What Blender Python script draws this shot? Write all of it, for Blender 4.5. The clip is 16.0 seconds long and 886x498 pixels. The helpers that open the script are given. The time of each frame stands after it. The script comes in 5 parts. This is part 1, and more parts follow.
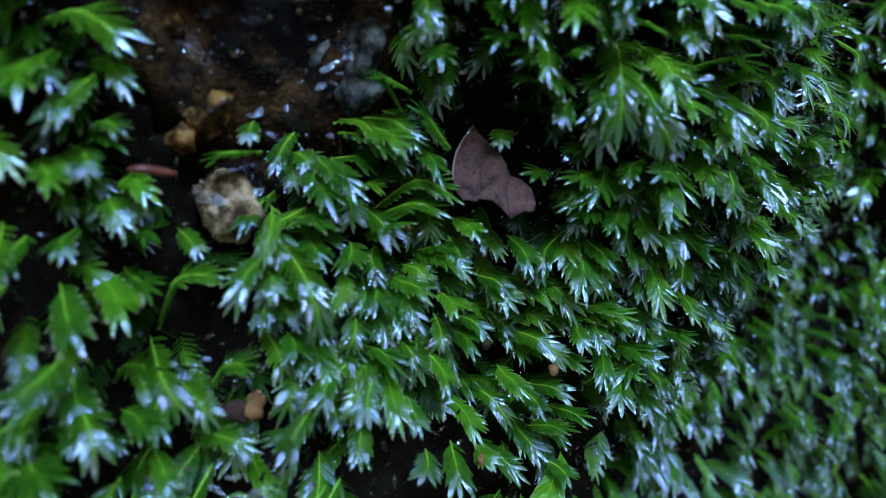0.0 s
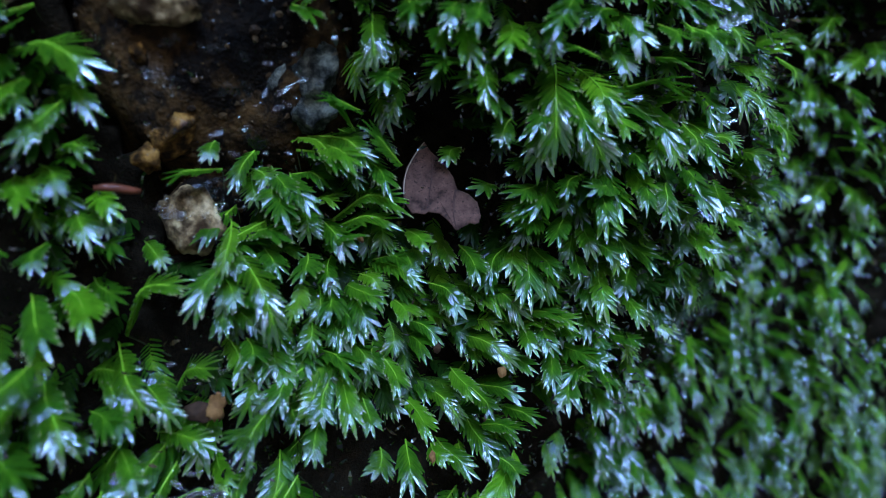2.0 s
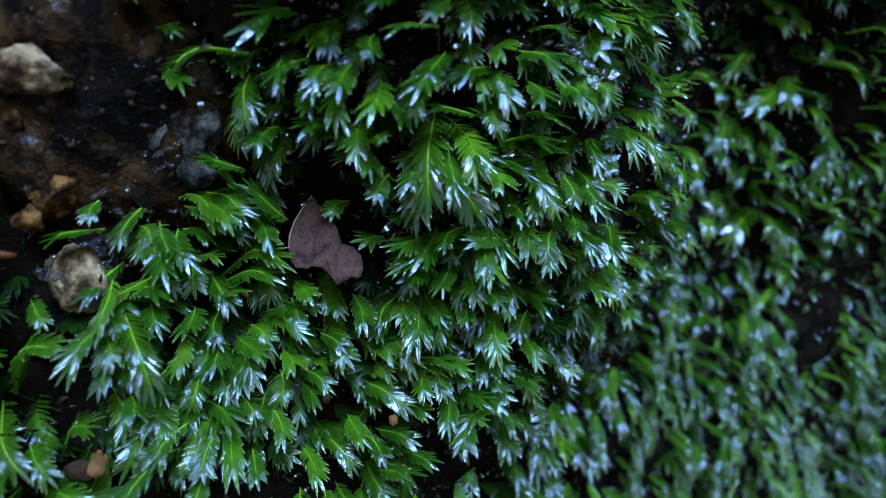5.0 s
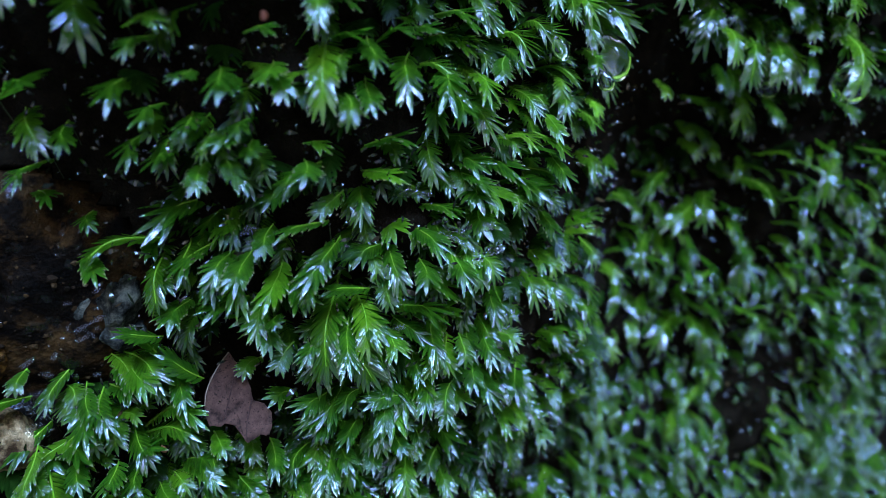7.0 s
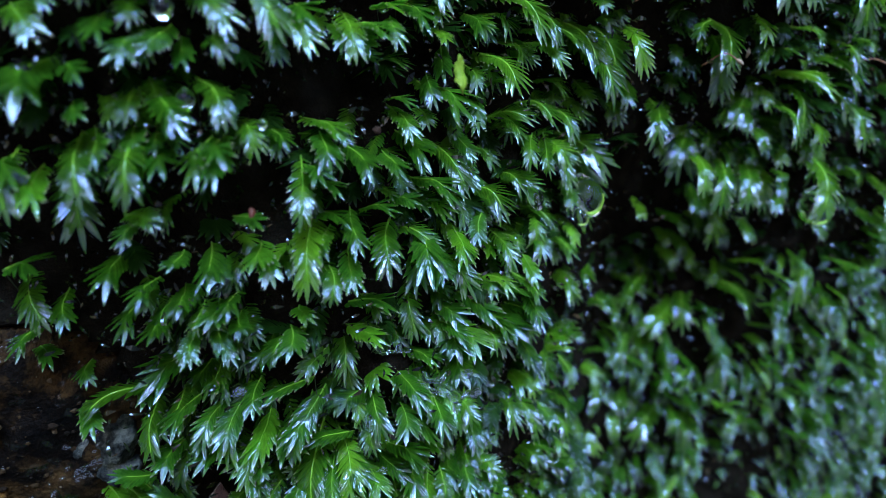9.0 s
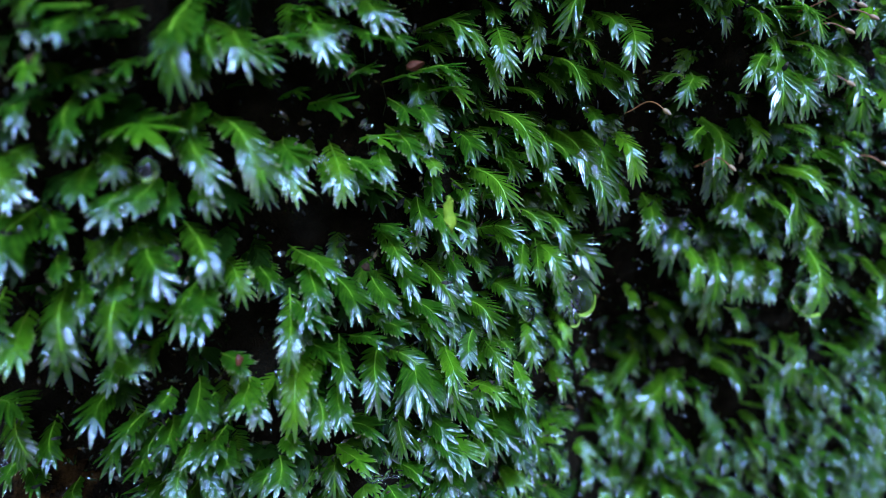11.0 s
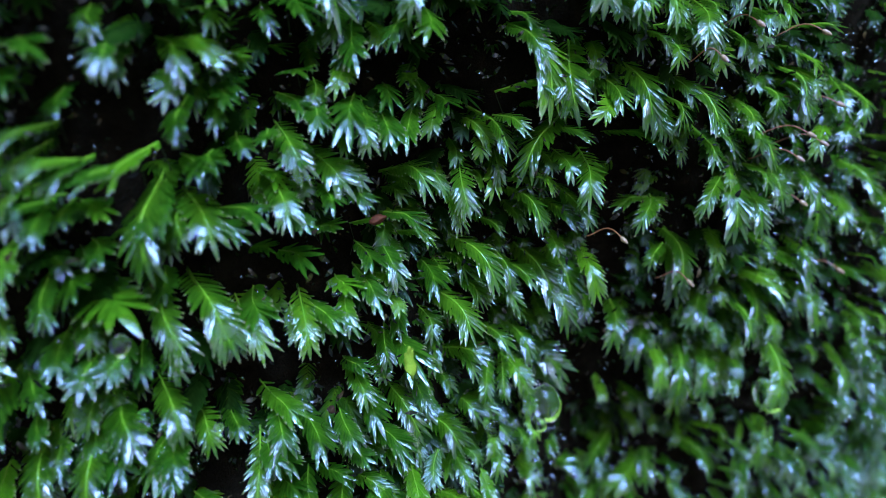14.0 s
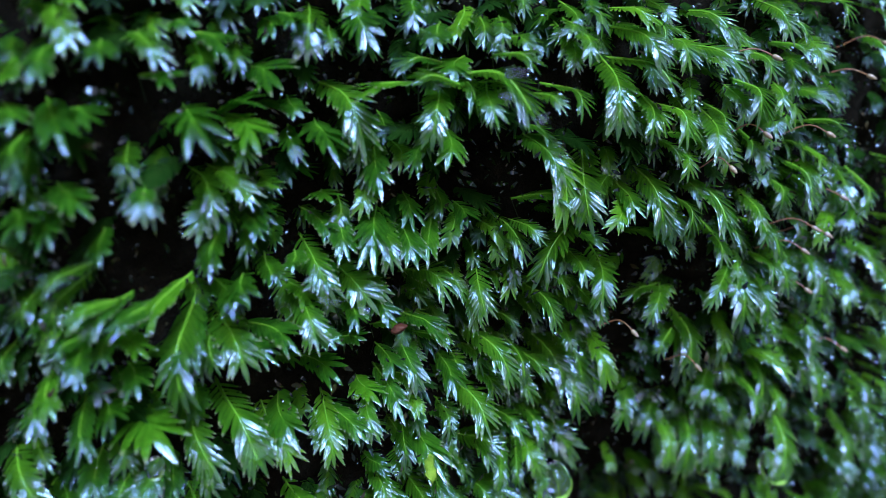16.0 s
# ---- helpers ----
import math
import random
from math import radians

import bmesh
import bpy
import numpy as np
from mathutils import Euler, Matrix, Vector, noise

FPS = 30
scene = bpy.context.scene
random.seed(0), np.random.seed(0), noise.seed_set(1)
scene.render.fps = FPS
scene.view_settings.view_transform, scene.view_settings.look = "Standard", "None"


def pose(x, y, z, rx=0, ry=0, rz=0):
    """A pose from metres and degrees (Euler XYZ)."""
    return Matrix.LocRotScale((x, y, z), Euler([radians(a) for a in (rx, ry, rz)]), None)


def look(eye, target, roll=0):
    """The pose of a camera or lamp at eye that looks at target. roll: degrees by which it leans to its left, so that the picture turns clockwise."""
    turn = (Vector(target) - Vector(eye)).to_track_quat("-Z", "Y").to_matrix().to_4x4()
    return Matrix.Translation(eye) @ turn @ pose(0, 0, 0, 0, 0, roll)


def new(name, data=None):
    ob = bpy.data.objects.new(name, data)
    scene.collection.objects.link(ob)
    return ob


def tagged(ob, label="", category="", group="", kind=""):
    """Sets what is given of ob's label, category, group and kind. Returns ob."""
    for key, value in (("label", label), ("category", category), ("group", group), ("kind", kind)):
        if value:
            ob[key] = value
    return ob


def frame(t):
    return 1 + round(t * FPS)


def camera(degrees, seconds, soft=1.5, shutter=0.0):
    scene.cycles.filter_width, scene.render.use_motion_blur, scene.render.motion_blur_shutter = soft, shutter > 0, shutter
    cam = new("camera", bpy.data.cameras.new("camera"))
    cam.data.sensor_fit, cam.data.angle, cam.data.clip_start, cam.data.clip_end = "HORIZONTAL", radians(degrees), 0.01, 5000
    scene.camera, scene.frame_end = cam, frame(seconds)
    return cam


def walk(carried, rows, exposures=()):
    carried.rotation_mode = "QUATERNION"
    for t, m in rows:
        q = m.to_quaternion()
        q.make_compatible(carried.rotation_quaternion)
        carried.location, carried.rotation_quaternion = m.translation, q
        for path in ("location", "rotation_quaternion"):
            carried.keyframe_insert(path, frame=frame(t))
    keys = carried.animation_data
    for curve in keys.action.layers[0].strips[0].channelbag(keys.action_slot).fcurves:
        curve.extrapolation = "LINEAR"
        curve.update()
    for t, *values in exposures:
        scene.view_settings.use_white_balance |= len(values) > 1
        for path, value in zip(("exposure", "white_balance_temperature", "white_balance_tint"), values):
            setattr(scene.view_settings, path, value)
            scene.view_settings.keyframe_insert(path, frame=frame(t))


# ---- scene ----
cam = camera(71.5, 16.0, soft=0.6)
METRES, EYE, TILT, LEAN, TURN = 0.2, 1.2, 0.0, 0.0, 0.0
ROWS = [
    (0.0, 0.0, 0.0, 0.0, 0.0, 0.0, -0.0),
    (0.5, -0.0094, -0.0196, 0.0009, -0.01, -0.01, -0.2),
    (1.0, -0.001, -0.0329, 0.0059, 0.04, -0.02, -0.1),
    (1.5, 0.015, -0.0372, 0.0102, 0.01, 0.12, 0.11),
    (2.0, 0.0491, -0.0379, 0.0079, 0.04, 0.18, 0.28),
    (2.5, 0.0766, -0.0336, 0.0036, -0.03, 0.3, 0.36),
    (3.0, 0.0897, -0.034, 0.0036, -0.1, 0.44, 0.58),
    (5.5, 0.1954, -0.0595, 0.0833, 0.0, 1.06, 1.35),
    (6.0, 0.2272, -0.0744, 0.1258, 0.18, 1.27, 1.57),
    (6.5, 0.2557, -0.095, 0.1746, 0.25, 1.54, 1.64),
    (7.0, 0.2805, -0.1055, 0.2114, 0.2, 1.67, 1.68),
    (7.5, 0.2801, -0.1175, 0.2537, 0.21, 1.98, 1.75),
    (8.0, 0.2867, -0.1253, 0.2829, 0.2, 2.12, 1.82),
    (8.5, 0.2963, -0.1318, 0.3174, 0.15, 2.29, 1.58),
    (9.0, 0.3072, -0.1487, 0.3601, 0.2, 2.58, 1.72),
    (11.5, 0.3291, -0.1539, 0.5126, 0.04, 2.43, 1.55),
    (12.0, 0.3446, -0.1631, 0.5318, 0.18, 2.45, 1.63),
    (12.5, 0.3511, -0.1665, 0.5536, 0.2, 2.52, 1.6),
    (13.0, 0.3585, -0.1703, 0.5749, 0.21, 2.47, 1.79),
    (13.5, 0.352, -0.1775, 0.5966, 0.11, 2.61, 1.72),
    (14.0, 0.3617, -0.19, 0.6302, 0.03, 2.51, 1.61),
    (14.5, 0.372, -0.1969, 0.6487, 0.07, 2.65, 1.74),
    (15.0, 0.3528, -0.1993, 0.6708, -0.11, 2.69, 1.61),
    (15.5, 0.3521, -0.2092, 0.7061, -0.06, 2.72, 1.61),
    (16.0, 0.344, -0.2166, 0.7367, -0.08, 2.84, 1.57),
]
walk(cam, [(t, pose(0, 0, EYE, TILT, LEAN, TURN) @ pose(METRES * x, METRES * y, METRES * z, 90 + pitch, roll, yaw)) for t, x, y, z, yaw, pitch, roll in ROWS],
     exposures=[(0.0, 0.05, 5200, 19), (8.0, 0.17, 5200, 19), (12.0, 0.33, 5200, 19), (16.0, 0.36, 5200, 19)])

# lens opening and distance of sharpness
cam.data.dof.use_dof = True
cam.data.dof.focus_distance = 0.133
cam.data.dof.aperture_fstop = 8.6

# ---- light ----
SUN_ELEVATION, SUN_TURN = 42.0, -14.0
world = bpy.data.worlds.new("sky")
scene.world = world
world.use_nodes = True
wn = world.node_tree.nodes
sky = wn.new("ShaderNodeTexSky")
sky.sky_type = "NISHITA"
sky.sun_disc = False
sky.sun_elevation = radians(SUN_ELEVATION)
sky.sun_rotation = radians(180 + SUN_TURN)
sky.dust_density = 2.0
wn["Background"].inputs["Strength"].default_value = 0.12
world.node_tree.links.new(sky.outputs["Color"], wn["Background"].inputs["Color"])
sun = new("sun", bpy.data.lights.new("sun", "SUN"))
sun.data.energy = 6.2
sun.data.angle = radians(28)
sun.data.color = (0.41, 0.67, 1.0)
flat = math.cos(radians(SUN_ELEVATION))
sun.matrix_world = look((-flat * math.sin(radians(SUN_TURN)), -flat * math.cos(radians(SUN_TURN)), math.sin(radians(SUN_ELEVATION))), (0, 0, 0))


# ---- materials ----
def material(name):
    m = bpy.data.materials.new(name)
    m.use_nodes = True
    n, l = m.node_tree.nodes, m.node_tree.links
    return m, n, l, n["Principled BSDF"]


def ramp(n, l, source, stops):
    r = n.new("ShaderNodeValToRGB")
    while len(r.color_ramp.elements) < len(stops):
        r.color_ramp.elements.new(0.5)
    for e, (p, c) in zip(r.color_ramp.elements, stops):
        e.position, e.color = p, (*c, 1)
    l.new(source, r.inputs["Fac"])
    return r.outputs["Color"]


def noise_tex(n, l, scale, detail=4.0, vector=None, rough=0.55):
    t = n.new("ShaderNodeTexNoise")
    t.inputs["Scale"].default_value, t.inputs["Detail"].default_value, t.inputs["Roughness"].default_value = scale, detail, rough
    if vector is None:
        vector = n.new("ShaderNodeTexCoord").outputs["Object"]
    l.new(vector, t.inputs["Vector"])
    return t.outputs["Fac"]


def bump(n, l, height, strength, distance, shader, also=()):
    b = n.new("ShaderNodeBump")
    b.inputs["Strength"].default_value, b.inputs["Distance"].default_value = strength, distance
    l.new(height, b.inputs["Height"])
    l.new(b.outputs["Normal"], shader.inputs["Normal"])
    for s in also:
        l.new(b.outputs["Normal"], s)
    return b


def mix_colour(n, l, fac, a, b, blend="MIX"):
    m = n.new("ShaderNodeMix")
    m.data_type, m.blend_type = "RGBA", blend
    for value, socket in ((fac, m.inputs[0]), (a, m.inputs[6]), (b, m.inputs[7])):
        if isinstance(value, (int, float)):
            socket.default_value = value
        elif isinstance(value, tuple):
            socket.default_value = (*value, 1)
        else:
            l.new(value, socket)
    return m.outputs[2]


def leaf_material(name, dark, mid, light, tip, through_light, wet=1.0):
    """Wet, thin, see-through moss leaf: green that varies from frond to frond, some with pale withered tips."""
    m, n, l, p = material(name)
    rnd = n.new("ShaderNodeObjectInfo").outputs["Random"]
    body = ramp(n, l, rnd, [(0.0, dark), (0.45, mid), (0.75, mid), (1.0, light)])
    fine = noise_tex(n, l, 7.0, 4.0)
    body = mix_colour(n, l, 0.7, body, ramp(n, l, fine, [(0.3, (0.32, 0.38, 0.3)), (0.68, (1.1, 1.1, 1.0))]), "MULTIPLY")
    along = n.new("ShaderNodeAttribute")
    along.attribute_name = "along"
    young = ramp(n, l, along.outputs["Fac"], [(0.0, (0.6, 0.6, 0.6)), (0.22, (0.25, 0.25, 0.25)), (0.5, (0.03, 0.03, 0.03)), (0.95, (0.12, 0.12, 0.12))])
    body = mix_colour(n, l, young, body, light)
    old = n.new("ShaderNodeMath")
    old.operation = "GREATER_THAN"
    old.inputs[1].default_value = 0.45
    l.new(n.new("ShaderNodeObjectInfo").outputs["Random"], old.inputs[0])
    end = n.new("ShaderNodeMath")
    end.operation = "MULTIPLY"
    l.new(old.outputs[0], end.inputs[0])
    l.new(ramp(n, l, along.outputs["Fac"], [(0.83, (0, 0, 0)), (0.98, (0.9, 0.9, 0.9))]), end.inputs[1])
    body = mix_colour(n, l, end.outputs[0], body, tip)
    side = n.new("ShaderNodeAttribute")
    side.attribute_name = "across"
    nerve = ramp(n, l, side.outputs["Fac"], [(0.0, (1, 1, 1)), (0.3, (0, 0, 0))])
    pale = n.new("ShaderNodeMath")
    pale.operation = "MULTIPLY"
    pale.inputs[1].default_value = 0.4
    l.new(nerve, pale.inputs[0])
    body = mix_colour(n, l, pale.outputs[0], body, light)
    l.new(body, p.inputs["Base Color"])
    p.inputs["Roughness"].default_value = 0.5
    p.inputs["Specular IOR Level"].default_value = 0.0
    grain = n.new("ShaderNodeMath")
    grain.operation = "ADD"
    l.new(noise_tex(n, l, 105.0, 3.0), grain.inputs[0])
    l.new(nerve, grain.inputs[1])
    grain = grain.outputs[0]
    bump(n, l, grain, 0.6, 0.00006, p)
    # the film of water swells and dips over several leaflets
    film = n.new("ShaderNodeMath")
    film.operation = "MULTIPLY_ADD"
    film.inputs[1].default_value = 1.4
    l.new(noise_tex(n, l, 15.0, 2.0), film.inputs[0])
    l.new(grain, film.inputs[2])
    wave = n.new("ShaderNodeBump")
    wave.inputs["Strength"].default_value, wave.inputs["Distance"].default_value = 0.8, 0.00007
    l.new(film.outputs[0], wave.inputs["Height"])
    gloss = n.new("ShaderNodeBsdfGlossy")
    gloss.inputs["Roughness"].default_value = 0.06
    l.new(wave.outputs["Normal"], gloss.inputs["Normal"])

    glow = n.new("ShaderNodeBsdfTranslucent")
    l.new(mix_colour(n, l, 0.65, body, through_light), glow.inputs["Color"])
    both = n.new("ShaderNodeMixShader")
    both.inputs[0].default_value = 0.5
    l.new(p.outputs[0], both.inputs[1])
    l.new(glow.outputs[0], both.inputs[2])
    coated = n.new("ShaderNodeMixShader")
    # the water gathers on the drooping ends
    grown = n.new("ShaderNodeAttribute")
    grown.attribute_name = "grown"
    ends = ramp(n, l, along.outputs["Fac"], [(0.2, (0.15, 0.15, 0.15)), (0.55, (1, 1, 1))])
    outer = ramp(n, l, grown.outputs["Fac"], [(0.15, (0.4, 0.4, 0.4)), (0.6, (1, 1, 1))])
    soaked = n.new("ShaderNodeMath")
    soaked.operation = "MULTIPLY"
    soaked.inputs[1].default_value = 0.21 * wet
    # and stands in patches
    patches = ramp(n, l, noise_tex(n, l, 11.0, 2.0), [(0.43, (0.12, 0.12, 0.12)), (0.52, (1, 1, 1))])
    l.new(mix_colour(n, l, 1.0, mix_colour(n, l, 1.0, ends, outer, "MULTIPLY"), patches, "MULTIPLY"), soaked.inputs[0])
    l.new(soaked.outputs[0], coated.inputs[0])
    l.new(both.outputs[0], coated.inputs[1])
    l.new(gloss.outputs[0], coated.inputs[2])
    l.new(coated.outputs[0], n["Material Output"].inputs["Surface"])
    return m


LEAF = leaf_material("moss_leaf", (0.0097, 0.0322, 0.0018), (0.034, 0.098, 0.008), (0.1472, 0.3105, 0.0064), (0.575, 0.437, 0.23), (0.23, 0.552, 0.0161))
LEAF_YELLOW = leaf_material("yellow_green_moss_leaf", (0.016, 0.045, 0.002), (0.05, 0.126, 0.007), (0.19, 0.35, 0.008), (0.575, 0.437, 0.23), (0.28, 0.58, 0.016))
LEAF_FAR = leaf_material("shaded_moss_leaf", (0.0092, 0.0276, 0.0018), (0.036, 0.1, 0.0085), (0.17, 0.31, 0.0064), (0.368, 0.253, 0.115), (0.207, 0.46, 0.0138), 0.8)
# darker leaf for rear fronds: the shade behind the front ones is in its colour
LEAF_SHADE_TONED = leaf_material("shade_toned_moss_leaf", (0.0161, 0.0368, 0.0046), (0.023, 0.0598, 0.0069), (0.0414, 0.0828, 0.0092), (0.138, 0.092, 0.046), (0.046, 0.115, 0.0092), 0.2)


def plain(name, stops, scale, rough, relief=0.0, coat=0.0, detail=5.0, coat_rough=0.08, patchy=False):
    """A surface whose colour runs through the stops by noise of that scale, wet if coated."""
    m, n, l, p = material(name)
    f = noise_tex(n, l, scale, detail, rough=0.6)
    fine = noise_tex(n, l, scale * 7, 4.0)
    c = ramp(n, l, f, stops)
    c = mix_colour(n, l, 0.6, c, ramp(n, l, fine, [(0.3, (0.55, 0.55, 0.55)), (0.7, (1.0, 1.0, 1.0))]), "MULTIPLY")
    l.new(c, p.inputs["Base Color"])
    p.inputs["Roughness"].default_value = rough
    p.inputs["Specular IOR Level"].default_value = 0.15
    if coat:
        p.inputs["Coat Weight"].default_value, p.inputs["Coat Roughness"].default_value = coat, coat_rough
    if patchy:
        # water lies on parts of it only
        p.inputs["Specular IOR Level"].default_value = 0.08
        l.new(ramp(n, l, noise_tex(n, l, scale * 1.6, 3.0), [(0.56, (0, 0, 0)), (0.62, (coat, coat, coat))]), p.inputs["Coat Weight"])
    if relief:
        bump(n, l, fine, 0.8, relief, p, (p.inputs["Coat Normal"],))
    return m


STEM = plain("moss_stem", [(0.3, (0.0138, 0.0184, 0.0046)), (0.7, (0.0322, 0.0368, 0.0092))], 6.0, 0.6)
MIDRIB = plain("moss_midrib", [(0.3, (0.14, 0.32, 0.009)), (0.7, (0.26, 0.44, 0.018))], 6.0, 0.35, 0.0, 0.6)


def rock_material():
    """Wet rock: near black, with rusty and ochre patches, grit, and water that glints in places."""
    m, n, l, p = material("wet_rock")
    big, mid, fine = noise_tex(n, l, 55.0, 6.0, rough=0.65), noise_tex(n, l, 260.0, 5.0), noise_tex(n, l, 900.0, 3.0)
    c = ramp(n, l, big, [(0.36, (0.004, 0.0027, 0.0016)), (0.46, (0.008, 0.0045, 0.0022)), (0.55, (0.06, 0.029, 0.008)), (0.62, (0.01, 0.006, 0.003)), (0.74, (0.032, 0.015, 0.005))])
    c = mix_colour(n, l, 0.75, c, ramp(n, l, mid, [(0.35, (0.25, 0.22, 0.2)), (0.62, (1.0, 1.0, 1.0))]), "MULTIPLY")
    c = mix_colour(n, l, ramp(n, l, fine, [(0.66, (0, 0, 0)), (0.74, (0.5, 0.5, 0.5))]), c, (0.07, 0.044, 0.018))
    l.new(c, p.inputs["Base Color"])
    p.inputs["Roughness"].default_value = 0.75
    p.inputs["Specular IOR Level"].default_value = 0.05
    wet = ramp(n, l, noise_tex(n, l, 160.0, 3.0), [(0.6, (0, 0, 0)), (0.66, (0.8, 0.8, 0.8))])
    l.new(wet, p.inputs["Coat Weight"])
    p.inputs["Coat Roughness"].default_value = 0.06
    h = n.new("ShaderNodeMath")
    h.operation = "ADD"
    l.new(mid, h.inputs[0])
    l.new(fine, h.inputs[1])
    bump(n, l, h.outputs[0], 1.0, 0.0007, p, (p.inputs["Coat Normal"],))
    return m


ROCK = rock_material()
BOUNCE = plain("bounce_ground", [(0.3, (0.09, 0.075, 0.055)), (0.7, (0.2, 0.17, 0.13))], 3.0, 0.8, 0.02)
DARK_WALL = plain("dark_unseen_wall", [(0.3, (0.012, 0.02, 0.008)), (0.7, (0.04, 0.06, 0.02))], 1.2, 0.9)

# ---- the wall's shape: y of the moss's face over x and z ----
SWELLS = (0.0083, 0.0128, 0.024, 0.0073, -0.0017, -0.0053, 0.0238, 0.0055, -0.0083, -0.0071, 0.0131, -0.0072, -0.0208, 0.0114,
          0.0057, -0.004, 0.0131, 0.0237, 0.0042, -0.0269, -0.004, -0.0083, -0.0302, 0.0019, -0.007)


def ledge_edge(z):
    return 0.1 - 0.06 * min(max((1.215 - z) / 0.07, 0), 1.2) ** 1.5


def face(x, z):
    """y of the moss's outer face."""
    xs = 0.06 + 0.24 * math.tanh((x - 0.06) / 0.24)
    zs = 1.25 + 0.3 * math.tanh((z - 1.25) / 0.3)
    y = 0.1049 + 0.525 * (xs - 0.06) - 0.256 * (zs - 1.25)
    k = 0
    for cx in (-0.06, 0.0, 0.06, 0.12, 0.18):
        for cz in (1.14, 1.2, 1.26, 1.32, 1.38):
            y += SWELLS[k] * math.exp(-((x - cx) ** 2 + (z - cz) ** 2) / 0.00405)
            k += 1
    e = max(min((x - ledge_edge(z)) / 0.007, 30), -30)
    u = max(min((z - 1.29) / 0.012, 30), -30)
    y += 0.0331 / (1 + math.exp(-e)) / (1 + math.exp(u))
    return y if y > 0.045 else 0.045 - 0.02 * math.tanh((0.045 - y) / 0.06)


def bare(x, z):
    """1 where the rock lies bare beside the moss, 0 where moss hides it."""
    d = math.hypot((x + 0.033) / 0.024, (z - 1.24) / 0.025)
    d = min(d, math.hypot((x + 0.039) / 0.008, (z - 1.209) / 0.01))
    return 1 / (1 + math.exp((d - 1) * 9)) if d < 4 else 0.0


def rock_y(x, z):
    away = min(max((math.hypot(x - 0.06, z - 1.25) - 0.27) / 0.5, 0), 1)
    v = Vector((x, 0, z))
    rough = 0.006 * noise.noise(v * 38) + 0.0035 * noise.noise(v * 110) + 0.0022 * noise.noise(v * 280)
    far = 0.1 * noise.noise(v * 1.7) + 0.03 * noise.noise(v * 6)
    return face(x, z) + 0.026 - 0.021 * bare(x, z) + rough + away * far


def link(name, bm, mat, parent=None, label="", smooth=True):
    me = bpy.data.meshes.new(name)
    bm.to_mesh(me)
    bm.free()
    if smooth:
        me.shade_smooth()
    me.materials.append(mat)
    ob = new(name, me)
    ob.parent = parent
    return tagged(ob, label)


def spread(lo, hi, inner_lo, inner_hi, step, outer):
    """Coordinates that are close between the inner limits and wide outside."""
    inner = [inner_lo + i * step for i in range(round((inner_hi - inner_lo) / step) + 1)]
    below = [inner_lo - (inner_lo - lo) * (i / outer) ** 2 for i in range(outer, 0, -1)]
    above = [inner_hi + (hi - inner_hi) * (i / outer) ** 2 for i in range(1, outer + 1)]
    return below + inner + above


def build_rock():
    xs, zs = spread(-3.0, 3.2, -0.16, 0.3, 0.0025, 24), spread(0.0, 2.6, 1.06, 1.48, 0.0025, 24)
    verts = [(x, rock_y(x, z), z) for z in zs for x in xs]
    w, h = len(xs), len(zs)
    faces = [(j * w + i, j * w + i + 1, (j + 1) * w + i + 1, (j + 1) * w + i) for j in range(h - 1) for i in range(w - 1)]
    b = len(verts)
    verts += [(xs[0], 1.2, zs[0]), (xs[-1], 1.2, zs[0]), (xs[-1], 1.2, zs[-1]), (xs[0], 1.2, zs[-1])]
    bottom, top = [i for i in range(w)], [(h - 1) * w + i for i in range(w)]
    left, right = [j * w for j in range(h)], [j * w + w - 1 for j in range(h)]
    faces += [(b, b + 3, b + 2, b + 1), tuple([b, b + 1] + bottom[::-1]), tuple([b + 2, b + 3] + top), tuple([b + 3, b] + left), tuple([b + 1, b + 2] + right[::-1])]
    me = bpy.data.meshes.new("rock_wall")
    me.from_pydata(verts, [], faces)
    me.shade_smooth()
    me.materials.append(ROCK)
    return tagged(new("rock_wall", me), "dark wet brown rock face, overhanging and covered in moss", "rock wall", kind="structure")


build_rock()
# near-black and without sheen: shade of the gaps between fronds, put into colour
SHADE_MAT = plain("gap_shade_colour", [(0.35, (0.007, 0.005, 0.003)), (0.6, (0.014, 0.01, 0.006)), (0.8, (0.03, 0.017, 0.008))], 220.0, 1.0, 0.0007)
SHADE_MAT.node_tree.nodes["Principled BSDF"].inputs["Specular IOR Level"].default_value = 0.0


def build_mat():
    """A near-black sheet of old moss over the rock, the shade of the gaps put into its colour, torn open round the bare
    hollow.
    """
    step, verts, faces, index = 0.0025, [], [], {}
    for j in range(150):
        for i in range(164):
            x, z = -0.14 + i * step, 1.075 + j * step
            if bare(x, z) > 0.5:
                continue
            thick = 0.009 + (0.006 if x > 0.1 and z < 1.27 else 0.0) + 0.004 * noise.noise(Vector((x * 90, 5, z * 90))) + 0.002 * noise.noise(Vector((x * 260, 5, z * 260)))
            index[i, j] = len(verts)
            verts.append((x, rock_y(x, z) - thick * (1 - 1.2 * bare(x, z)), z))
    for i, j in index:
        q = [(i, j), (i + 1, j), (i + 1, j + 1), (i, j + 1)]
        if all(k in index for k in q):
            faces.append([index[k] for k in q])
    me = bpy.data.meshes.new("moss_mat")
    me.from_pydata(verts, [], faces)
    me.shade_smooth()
    me.materials.append(SHADE_MAT)
    ob = tagged(new("moss_mat", me), "near-black old moss sheet with gap shade in its colour", "moss mat", kind="structure")
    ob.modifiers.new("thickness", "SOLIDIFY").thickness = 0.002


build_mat()


